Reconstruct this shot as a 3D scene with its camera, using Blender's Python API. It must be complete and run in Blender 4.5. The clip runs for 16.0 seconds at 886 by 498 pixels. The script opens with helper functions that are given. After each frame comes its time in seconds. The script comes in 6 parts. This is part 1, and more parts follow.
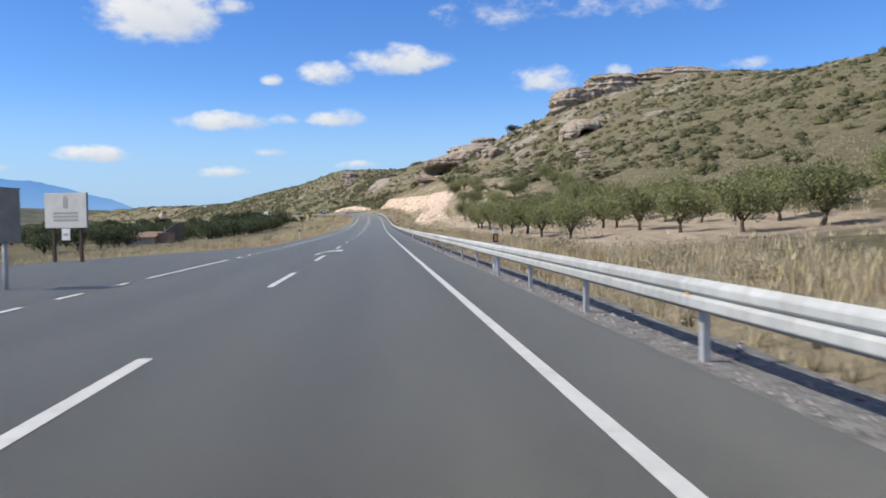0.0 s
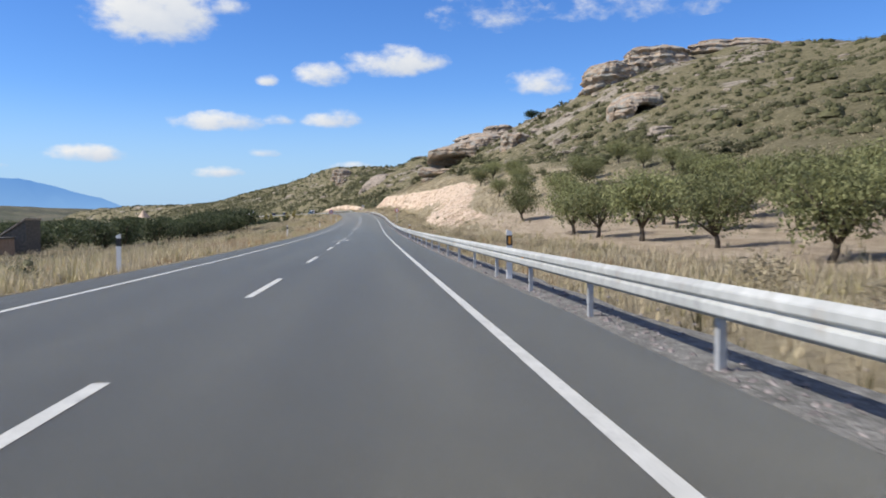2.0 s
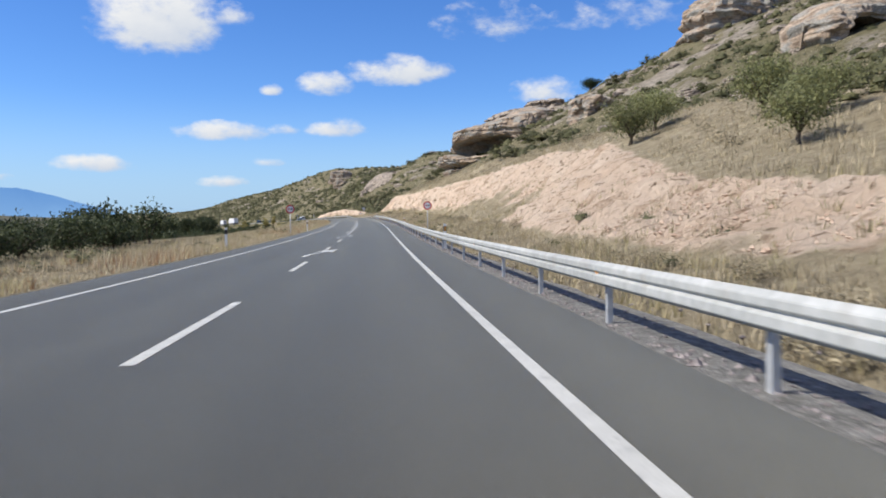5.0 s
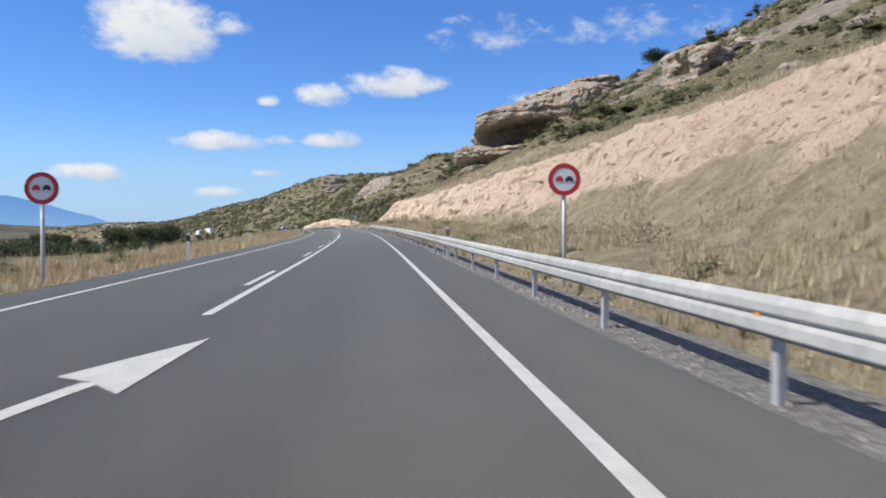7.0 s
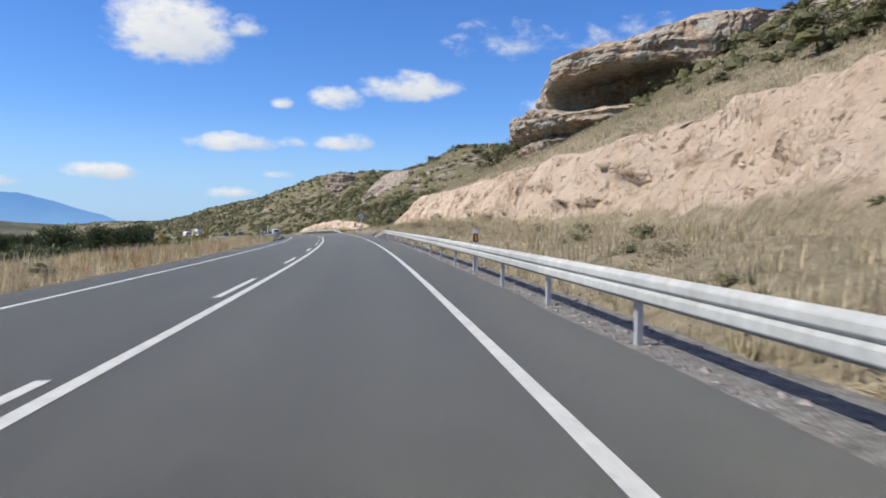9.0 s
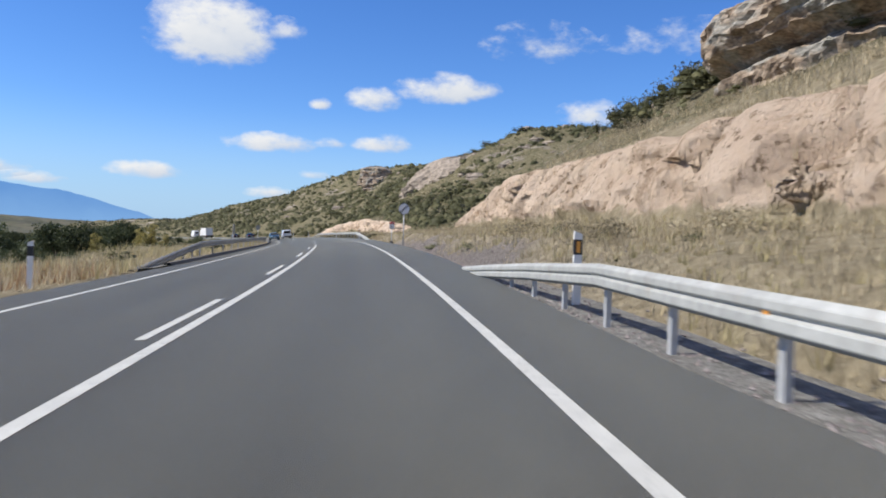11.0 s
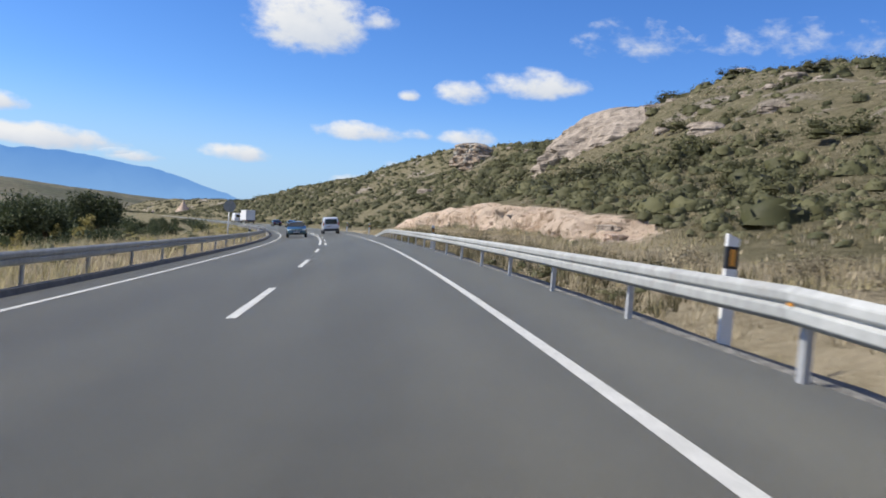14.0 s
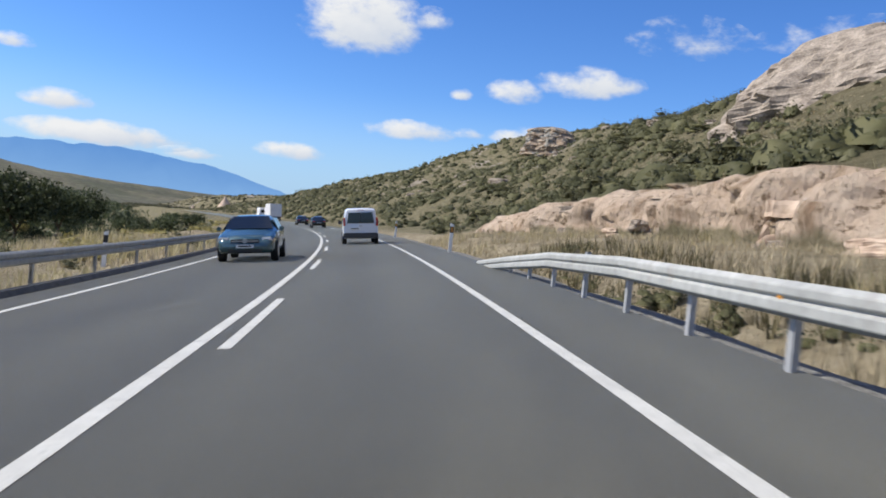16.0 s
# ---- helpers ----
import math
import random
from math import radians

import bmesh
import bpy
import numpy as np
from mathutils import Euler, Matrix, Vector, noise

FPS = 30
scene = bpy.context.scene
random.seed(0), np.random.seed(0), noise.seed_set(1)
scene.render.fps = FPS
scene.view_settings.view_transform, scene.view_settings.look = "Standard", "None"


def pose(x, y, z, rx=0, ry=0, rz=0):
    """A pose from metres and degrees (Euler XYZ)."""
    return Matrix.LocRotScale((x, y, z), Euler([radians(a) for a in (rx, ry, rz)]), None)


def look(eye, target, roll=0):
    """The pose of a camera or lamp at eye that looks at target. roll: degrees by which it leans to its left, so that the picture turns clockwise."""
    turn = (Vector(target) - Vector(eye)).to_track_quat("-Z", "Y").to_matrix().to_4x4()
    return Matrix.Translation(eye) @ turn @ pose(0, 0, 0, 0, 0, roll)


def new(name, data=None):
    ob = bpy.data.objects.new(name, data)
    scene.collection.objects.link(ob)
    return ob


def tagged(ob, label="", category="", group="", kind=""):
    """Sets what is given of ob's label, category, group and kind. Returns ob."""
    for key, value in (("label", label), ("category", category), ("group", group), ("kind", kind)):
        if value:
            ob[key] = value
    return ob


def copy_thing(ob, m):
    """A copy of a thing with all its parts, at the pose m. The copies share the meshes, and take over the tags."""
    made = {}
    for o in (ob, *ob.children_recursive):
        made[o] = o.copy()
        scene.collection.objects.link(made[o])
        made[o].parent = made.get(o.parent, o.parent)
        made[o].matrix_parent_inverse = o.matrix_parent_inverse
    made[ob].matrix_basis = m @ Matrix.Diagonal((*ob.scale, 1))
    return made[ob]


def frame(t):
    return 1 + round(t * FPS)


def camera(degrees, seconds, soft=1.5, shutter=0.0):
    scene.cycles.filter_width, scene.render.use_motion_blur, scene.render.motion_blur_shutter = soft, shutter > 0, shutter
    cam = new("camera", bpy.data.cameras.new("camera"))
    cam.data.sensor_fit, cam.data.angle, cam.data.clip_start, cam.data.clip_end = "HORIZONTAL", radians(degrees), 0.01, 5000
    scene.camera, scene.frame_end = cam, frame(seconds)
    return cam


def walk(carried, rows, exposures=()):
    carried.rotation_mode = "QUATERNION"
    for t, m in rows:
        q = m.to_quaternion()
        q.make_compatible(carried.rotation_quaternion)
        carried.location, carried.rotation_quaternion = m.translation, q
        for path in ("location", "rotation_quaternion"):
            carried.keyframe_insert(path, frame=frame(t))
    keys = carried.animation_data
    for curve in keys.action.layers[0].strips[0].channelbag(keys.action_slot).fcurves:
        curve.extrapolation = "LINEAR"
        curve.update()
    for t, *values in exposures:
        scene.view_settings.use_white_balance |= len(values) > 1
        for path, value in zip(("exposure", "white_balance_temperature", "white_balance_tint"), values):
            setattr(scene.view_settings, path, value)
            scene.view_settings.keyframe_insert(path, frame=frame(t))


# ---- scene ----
# ---- camera ----
PATH = [
    (0.0, 0.117, 0.000, 1.207, -2.10, -0.88, -4.72),
    (0.5, 0.064, 13.288, 1.138, -2.20, -0.63, -4.91),
    (1.0, 0.043, 26.532, 1.067, -2.19, -0.72, -4.91),
    (1.5, 0.139, 39.546, 0.996, -2.17, -0.74, -4.95),
    (2.0, 0.147, 52.394, 0.933, -1.95, -0.39, -5.13),
    (2.5, 0.198, 65.088, 0.884, -1.89, -0.23, -5.05),
    (3.0, 0.217, 77.882, 0.848, -1.84, -0.22, -4.90),
    (3.5, 0.221, 90.697, 0.829, -1.88, -0.17, -4.84),
    (4.0, 0.164, 103.651, 0.835, -1.80, -0.16, -4.88),
    (4.5, 0.249, 116.452, 0.866, -1.66, -0.56, -4.94),
    (5.0, 0.310, 129.373, 0.928, -1.36, -0.64, -4.84),
    (5.5, 0.342, 142.356, 1.038, -1.12, -0.52, -4.94),
    (6.0, 0.380, 155.400, 1.197, -0.88, -0.40, -5.04),
    (6.5, 0.423, 168.506, 1.403, -0.67, -0.25, -5.13),
    (7.0, 0.464, 181.674, 1.646, -0.49, -0.10, -5.17),
    (7.5, 0.488, 194.905, 1.927, -0.31, 0.06, -5.15),
    (8.0, 0.473, 208.197, 2.240, -0.25, 0.42, -4.96),
    (8.5, 0.383, 221.550, 2.562, -0.21, 0.66, -4.73),
    (9.0, 0.221, 234.964, 2.891, -0.17, 0.91, -4.40),
    (9.5, -0.034, 248.458, 3.226, -0.14, 1.12, -3.99),
    (10.0, -0.408, 262.051, 3.565, -0.12, 1.32, -3.46),
    (10.5, -0.929, 275.762, 3.906, -0.10, 1.51, -2.83),
    (11.0, -1.679, 289.584, 4.247, -0.08, 1.82, -1.94),
    (11.5, -2.558, 303.517, 4.587, -0.21, 2.09, -0.93),
    (12.0, -3.835, 317.535, 4.910, -0.32, 3.06, 0.14),
    (12.5, -5.248, 331.295, 5.207, -0.40, 4.05, 0.83),
    (13.0, -6.781, 344.851, 5.457, -0.49, 4.64, 1.64),
    (13.5, -8.533, 358.009, 5.648, -0.64, 4.75, 2.61),
    (14.0, -10.434, 370.789, 5.800, -0.81, 4.88, 3.74),
    (14.5, -12.433, 382.996, 5.923, -0.97, 5.11, 4.64),
    (15.0, -14.578, 394.861, 6.020, -1.06, 5.13, 5.59),
    (15.5, -16.796, 406.377, 6.099, -1.15, 5.32, 6.47),
    (16.0, -19.118, 417.679, 6.168, -1.19, 5.52, 7.32),
]

cam = camera(57.8, 16.0, soft=1.8, shutter=0.1)
walk(cam, [(t, pose(x, y, z, 90 + pitch, 0, yaw) @ pose(0, 0, 0, 0, 0, roll)) for t, x, y, z, pitch, roll, yaw in PATH],
     exposures=[(0.0, .3), (16.0, .3)])

# ---- sky, sun, clouds ----
SUN_TO = Vector((-.69, -.055, .715)).normalized()
sun = new("sun", bpy.data.lights.new("sun", "SUN"))
sun.data.energy, sun.data.angle, sun.data.color = 5.0, radians(.53), (1, .94, .84)
sun.matrix_world = look(SUN_TO * 100, (0, 0, 0))


def build_sky():
    world = bpy.data.worlds.new("sky")
    scene.world = world
    world.use_nodes = True
    t = world.node_tree
    n, l = t.nodes, t.links
    sky = n.new("ShaderNodeTexSky")
    sky.sky_type, sky.sun_disc = "NISHITA", False
    sky.sun_elevation = math.asin(SUN_TO.z)
    sky.sun_rotation = math.atan2(SUN_TO.x, SUN_TO.y)
    sky.air_density, sky.dust_density, sky.ozone_density, sky.altitude = 1.0, .0, 4.0, 900
    co = n.new("ShaderNodeTexCoord").outputs["Generated"]
    big = n.new("ShaderNodeTexNoise")
    big.inputs["Scale"].default_value, big.inputs["Detail"].default_value, big.inputs["Roughness"].default_value = 30, 7, .58
    stretch = n.new("ShaderNodeMapping")
    stretch.inputs["Scale"].default_value = (1, 1, 1.7)
    l.new(co, stretch.inputs["Vector"])
    l.new(stretch.outputs["Vector"], big.inputs["Vector"])

    def calc(op, a, b=None, c=None):
        m = n.new("ShaderNodeMath")
        m.operation = op
        for i, v in enumerate((a, b, c)):
            if v is None:
                continue
            if isinstance(v, (int, float)):
                m.inputs[i].default_value = v
            else:
                l.new(v, m.inputs[i])
        return m.outputs[0]

    def dot(v):
        m = n.new("ShaderNodeVectorMath")
        m.operation = "DOT_PRODUCT"
        l.new(co, m.inputs[0])
        m.inputs[1].default_value = v
        return m.outputs["Value"]

    # bearing to the left of the first stretch of road, height, half width and half height in degrees, thickness
    clouds = ((14.2, 13.7, 3.6, 2.7, 1.4), (-8.6, 14.2, 3.4, 1.5, .4), (-19.5, 14.4, 5.4, 1.3, .43), (3.0, 10.1, 1.7, .95, 1.05), (-2.2, 11.0, 3.2, 1.15, 1.1),
              (-12.5, 9.5, 2.3, 1.0, .85), (10.2, 6.8, 2.8, .75, 1.05), (5.9, 7.0, 1.0, .45, 1.0), (2.3, 7.1, 1.9, .75, 1.1), (18.3, 4.5, 2.3, .65, 1.05),
              (10.1, 3.4, 1.5, .45, .9), (6.7, 9.7, .7, .45, 1.0), (-26.0, 9.9, 1.5, .5, .9), (7.0, 4.8, 1.0, .35, .6), (1.0, 3.9, 1.5, .35, .8),
              (9.4, 14.4, 1.3, .9, .7), (-17.4, 10.0, .9, .5, .8), (30.6, 4.1, 4.6, .9, 1.5), (33.2, 6.0, 2.0, .7, 1.1), (36.2, 9.2, 1.2, .5, .9), (25.0, 3.6, 1.8, .45, .9), (38, 5.4, 1.2, .5, .9))
    total = shade = None
    for az, el, w, h, thick in clouds:
        a, e = radians(az + .35), radians(el)
        mid = Vector((-math.sin(a) * math.cos(e), math.cos(a) * math.cos(e), math.sin(e)))
        right = Vector((math.cos(a), math.sin(a), 0))
        up = right.cross(mid)
        x = calc("DIVIDE", dot(right), math.sin(radians(w)))
        y = calc("DIVIDE", dot(up), math.sin(radians(h)))
        front = calc("GREATER_THAN", dot(mid), .5)
        low = calc("MULTIPLY", calc("MINIMUM", y, 0.0), .55)
        r2 = calc("ADD", calc("MULTIPLY", x, x), calc("MULTIPLY", calc("ADD", y, low), calc("ADD", y, low)))
        body = calc("MULTIPLY", calc("MULTIPLY", calc("SUBTRACT", 1.0, calc("MULTIPLY", r2, .62)), thick), front)
        total = body if total is None else calc("MAXIMUM", total, body)
        lit = calc("MULTIPLY", calc("MULTIPLY", calc("GREATER_THAN", body, 0.0), front), calc("SUBTRACT", y, calc("MULTIPLY", x, .5)))
        shade = lit if shade is None else calc("ADD", shade, lit)
    wob = calc("MULTIPLY", calc("SUBTRACT", big.outputs["Fac"], .5), 2.4)
    dens = calc("ADD", total, wob)
    ss = n.new("ShaderNodeMapRange")
    ss.interpolation_type = "SMOOTHSTEP"
    ss.inputs["From Min"].default_value, ss.inputs["From Max"].default_value = .05, 1.2
    l.new(calc("MULTIPLY", dens, calc("GREATER_THAN", total, .02)), ss.inputs["Value"])
    tone = n.new("ShaderNodeMapRange")
    tone.inputs["From Min"].default_value, tone.inputs["From Max"].default_value = -1.0, .7
    l.new(calc("ADD", shade, calc("MULTIPLY", wob, .5)), tone.inputs["Value"])
    cc = n.new("ShaderNodeMix")
    cc.data_type = "RGBA"
    cc.inputs["A"].default_value, cc.inputs["B"].default_value = (5.4, 6.1, 7.3, 1), (8.6, 8.7, 8.8, 1)
    l.new(tone.outputs["Result"], cc.inputs["Factor"])
    mix = n.new("ShaderNodeMix")
    mix.data_type = "RGBA"
    l.new(ss.outputs["Result"], mix.inputs["Factor"])
    clear = n.new("ShaderNodeHueSaturation")
    clear.inputs["Hue"].default_value, clear.inputs["Saturation"].default_value, clear.inputs["Value"].default_value = .508, 1.2, 1.42
    l.new(sky.outputs["Color"], clear.inputs["Color"])
    tint = n.new("ShaderNodeMix")
    tint.data_type, tint.blend_type = "RGBA", "MULTIPLY"
    tint.inputs["Factor"].default_value, tint.inputs["B"].default_value = 1.0, (.84, .97, 1.13, 1)
    l.new(clear.outputs["Color"], tint.inputs["A"])
    # pale haze low over the horizon
    sep = n.new("ShaderNodeSeparateXYZ")
    l.new(co, sep.inputs["Vector"])
    low_sky = n.new("ShaderNodeMapRange")
    low_sky.interpolation_type = "SMOOTHSTEP"
    for key, v in (("From Min", 0), ("From Max", .17), ("To Min", .95), ("To Max", 0)):
        low_sky.inputs[key].default_value = v
    l.new(sep.outputs["Z"], low_sky.inputs["Value"])
    haze = n.new("ShaderNodeMix")
    haze.data_type = "RGBA"
    haze.inputs["B"].default_value = (3.9, 5.8, 8.2, 1)
    l.new(low_sky.outputs["Result"], haze.inputs["Factor"])
    l.new(tint.outputs["Result"], haze.inputs["A"])
    # unseen cumulus added overhead and behind, only outside the view, to whiten the fill
    cum = n.new("ShaderNodeTexNoise")
    cum.inputs["Scale"].default_value, cum.inputs["Detail"].default_value = 4.5, 7
    l.new(stretch.outputs["Vector"], cum.inputs["Vector"])
    fill_puff, ahead = n.new("ShaderNodeMapRange"), n.new("ShaderNodeMapRange")
    fill_puff.interpolation_type = ahead.interpolation_type = "SMOOTHSTEP"
    fill_puff.inputs["From Min"].default_value, fill_puff.inputs["From Max"].default_value = .47, .63
    l.new(cum.outputs["Fac"], fill_puff.inputs["Value"])
    for key, v in (("From Min", .5), ("From Max", .74), ("To Min", 1), ("To Max", 0)):
        ahead.inputs[key].default_value = v
    l.new(dot((0, .99, .1)), ahead.inputs["Value"])
    rest = n.new("ShaderNodeMix")
    rest.data_type = "RGBA"
    l.new(calc("MULTIPLY", fill_puff.outputs["Result"], ahead.outputs["Result"]), rest.inputs["Factor"])
    l.new(haze.outputs["Result"], rest.inputs["A"])
    rest.inputs["B"].default_value = (7.4, 7.3, 7.1, 1)
    l.new(rest.outputs["Result"], mix.inputs["A"])
    l.new(cc.outputs["Result"], mix.inputs["B"])
    bg = n["Background"]
    bg.inputs["Strength"].default_value = .082
    l.new(mix.outputs["Result"], bg.inputs["Color"])


build_sky()

# ---- the road's line: s runs along the camera's lane in metres, u lies to the right of it ----
STEP = 2.0
SG = np.arange(-120, 2600, STEP)
_K = (-120, 0, 40, 80, 120, 160, 200, 240, 280, 320, 360, 400, 440, 480, 520, 560, 620, 700, 760, 2600)
_CURVE = (0, -0.045, -0.027, 0.0444, -0.0238, -0.0344, 0.2, 0.5563, 0.9411, 1.1862, 1.2619, 1.2274, 1.4408, 1.55, 1.5, 1.4, 0.9, 0.1, 0, 0)
_GRADE = (-0.5245, -0.5245, -0.5454, -0.2122, 0.3895, 1.5331, 2.3554, 2.4866, 2.4905, 2.3279, 1.2784, 0.6972, 0.385, 0.1125, -0.1, -0.1, -0.1, 0, 0, 0)
_BANK = (-0.4596, -0.4596, -0.0489, 0.2589, 0.1321, 0.4794, 0.9219, 1.6238, 2.1755, 3.5366, 4.8846, 5.5576, 6.3671, 6.5, 6, 5, 3, 1, 0, 0)


def _sum(v):
    return np.concatenate([[0], np.cumsum((v[1:] + v[:-1]) / 2 * STEP)])


HEAD = _sum(np.interp(SG, _K, _CURVE) / 1000)
HEAD -= np.interp(0, SG, HEAD)
_mid = np.concatenate([HEAD[:1], (HEAD[1:] + HEAD[:-1]) / 2])
LX, LY = np.cumsum(-np.sin(_mid) * STEP), np.cumsum(np.cos(_mid) * STEP)
LX, LY = LX - np.interp(0, SG, LX), LY - np.interp(0, SG, LY)
LZ = _sum(np.interp(SG, _K, _GRADE) / 100)
LZ -= np.interp(0, SG, LZ)
TILT = np.tan(np.radians(np.interp(SG, _K, _BANK)))


def road_xyz(s, u, h=0.0):
    """World points for arrays of s, u and height over the banked road surface."""
    s, u, h = np.broadcast_arrays(np.asarray(s, float), np.asarray(u, float), np.asarray(h, float))
    a = np.interp(s, SG, HEAD)
    fade = np.clip((60 - np.abs(u)) / 50, 0, 1)
    z = np.interp(s, SG, LZ) + np.interp(s, SG, TILT) * np.clip(u, -9, 4) * fade + h
    return np.stack([np.interp(s, SG, LX) + np.cos(a) * u, np.interp(s, SG, LY) + np.sin(a) * u, z], -1)


# ---- a lattice noise for arrays ----
_rng = np.random.default_rng(7)
_LAT = _rng.random((64, 64, 64))


def vnoise(x, y, z=0.0):
    x, y, z = np.broadcast_arrays(np.asarray(x, float), np.asarray(y, float), np.asarray(z, float))
    ix, iy, iz = np.floor(x).astype(int), np.floor(y).astype(int), np.floor(z).astype(int)
    fx, fy, fz = x - ix, y - iy, z - iz
    fx, fy, fz = fx * fx * (3 - 2 * fx), fy * fy * (3 - 2 * fy), fz * fz * (3 - 2 * fz)
    out = 0
    for a in (0, 1):
        for b in (0, 1):
            for c in (0, 1):
                w = (fx if a else 1 - fx) * (fy if b else 1 - fy) * (fz if c else 1 - fz)
                out = out + w * _LAT[(ix + a) % 64, (iy + b) % 64, (iz + c) % 64]
    return out * 2 - 1


def fbm(x, y, z=0.0, octaves=4):
    out, amp = 0, 1.0
    for i in range(octaves):
        out = out + amp * vnoise(x * 2 ** i + 17 * i, y * 2 ** i + 5 * i, np.asarray(z) * 2 ** i + 3 * i)
        amp *= .5
    return out


# ---- the land: a cross-section to the right and to the left of the road, changing along it ----
_S = (-120, 0, 60, 110, 135, 160, 190, 215, 250, 290, 330, 358, 371, 384, 407, 425, 445, 470, 500, 560, 640, 690, 740, 810, 860, 950, 1100, 1500)
_TOE_U = (9, 9, 9, 9, 8, 8, 9, 9.5, 10, 11.4, 12.2, 12.6, 13.2, 14, 12, 11.6, 11.6, 11.4, 11.5, 13, 14, 14, 14, 14, 14, 14, 14, 14)
_TOE_H = (0, 0, 0, 0.1, 0.1, 0.3, 0.7, 0.9, 1.2, 1.4, 1.8, 1.6, 1.4, 1, 0.9, 1.3, 1.5, 1.2, 0.5, 0.4, 0.4, 0.4, 0.4, 0.4, 0.4, 0.4, 0.4, 0.4)
_TOP_U = (12, 12, 12, 12, 12.5, 13, 18, 18, 16, 15.5, 15.5, 16, 16.5, 18, 14.5, 13.6, 13.4, 13.6, 14.5, 20, 20, 20, 20, 20, 20, 20, 20, 20)
_TOP_H = (0.1, 0.1, 0.1, 0.4, 1.7, 2.7, 6.4, 7.5, 6.5, 6.2, 5.8, 6.1, 4.6, 1.4, 1.9, 3.3, 3.9, 3.3, 1.5, 1.6, 1.6, 1.6, 1.6, 1.6, 1.6, 0, -2, 1.6)
_H25 = (0.8, 0.8, 1.0, 1.6, 3.2, 6.6, 9.6, 10, 10.4, 11.6, 11.0, 10.8, 11.0, 4, 4, 7, 8.6, 7.5, 5, 4.5, 4, 4, 4, 4, 4, 0, -4, 3)
_H45 = (4, 5, 5, 6.6, 9, 11, 13.2, 15.2, 19, 23.5, 25, 24.5, 21, 12, 12, 14, 18, 22, 19.5, 15, 12, 12, 11, 10, 6, 0, -4, 5)
_H70 = (9, 10, 10.5, 12.5, 15, 19, 23.5, 26.5, 32, 38, 37.5, 34.5, 31, 21, 20, 19.3, 23.5, 29, 32, 27, 22, 24, 22, 20, 15, 10, 8, 14)
_H110 = (23, 23, 24, 26, 29, 33, 36.5, 39, 45, 50, 50, 44, 40, 31, 26, 21.5, 24.5, 30.5, 35, 34, 39, 42, 34, 32, 24, 18, 17, 22)
_H150 = (34, 34, 35, 36, 37.5, 38.5, 39.5, 41, 47, 51, 50, 43, 38, 30, 24, 19, 22, 30, 34, 32, 38, 40, 32, 30, 22, 20, 20, 24)


def land_h(s, u):
    """Height of the ground over the road's line at (s, u)."""
    s, u = np.broadcast_arrays(np.asarray(s, float), np.asarray(u, float))
    wob = s + 5 * vnoise(s / 31, u / 23, 2.5)
    at = lambda k: np.interp(wob, _S, k)
    bank = np.interp(s, SG, TILT)
    edge_r, edge_l = bank * 3.2 - .06, bank * -6.6 - .06
    ditch = edge_r - .42 - .1 * vnoise(s / 9, 3.3)
    tu, th = at(_TOE_U), at(_TOE_H) + edge_r * .5
    cu, ch = at(_TOP_U), at(_TOP_H) + edge_r * .5
    px = [np.full_like(s, v) for v in (3.3, 4.3, 6.2)] + [tu, cu] + [np.full_like(s, v) for v in (25., 45., 70., 110., 150., 300., 600.)]
    h150 = at(_H150)
    py = [edge_r, ditch, ditch * .2 + th * .55, th, ch, at(_H25), at(_H45), at(_H70), at(_H110), h150, h150 * .6, h150 * .2]
    right = py[0] + 0 * s
    for a, b, x0, x1 in zip(py[:-1], py[1:], px[:-1], px[1:]):
        f = np.clip((u - x0) / np.maximum(x1 - x0, .1), 0, 1)
        right = right + (b - a) * f
    hump = np.clip((u - 22) / 30, 0, 1)
    right = right + hump * (2.2 * fbm(s / 34, u / 34, 1.1, 3) + .8 * fbm(s / 9, u / 9, 4.4, 3)) + .12 * fbm(s / 2.3, u / 2.3, 8.1, 2) * np.clip((u - 3.5) / 2, 0, 1)
    lx = (-6.9, -8.2, -12, -22, -45, -120, -260, -600)
    drop = np.interp(s, (-100, 0, 120, 240, 330, 430, 600, 1200), (.8, 1.0, 1.4, 2.4, 4.5, 6.5, 6, 4))
    ly = [edge_l, edge_l - .18, edge_l * .7 - .35, -.5 - .55 * drop, -.8 - drop, -1.2 - 1.3 * drop, -1.2 - 1.5 * drop, -1 - 1.2 * drop]
    left = ly[0] + 0 * s
    for a, b, x0, x1 in zip(ly[:-1], ly[1:], lx[:-1], lx[1:]):
        left = left + (b - a) * np.clip((u - x0) / (x1 - x0), 0, 1)
    left = left + np.clip((-u - 14) / 30, 0, 1) * .7 * fbm(s / 40, u / 40, 9.9, 3) + .1 * fbm(s / 2.3, u / 2.3, 8.1, 2) * np.clip((-u - 7.5) / 2, 0, 1)
    under = np.interp(u, (-6.9, -6.3, 2.9, 3.3), (0, 1, 1, 0))
    base = np.where(u > 0, right, left)
    return np.where((u > -6.9) & (u < 3.3), base * (1 - under) + under * (bank * u - .25), base)


def land_xyz(s, u, up=0.0):
    s, u = np.broadcast_arrays(np.asarray(s, float), np.asarray(u, float))
    p = road_xyz(s, u)
    p[..., 2] = np.interp(s, SG, LZ) + land_h(s, u) + up
    return p

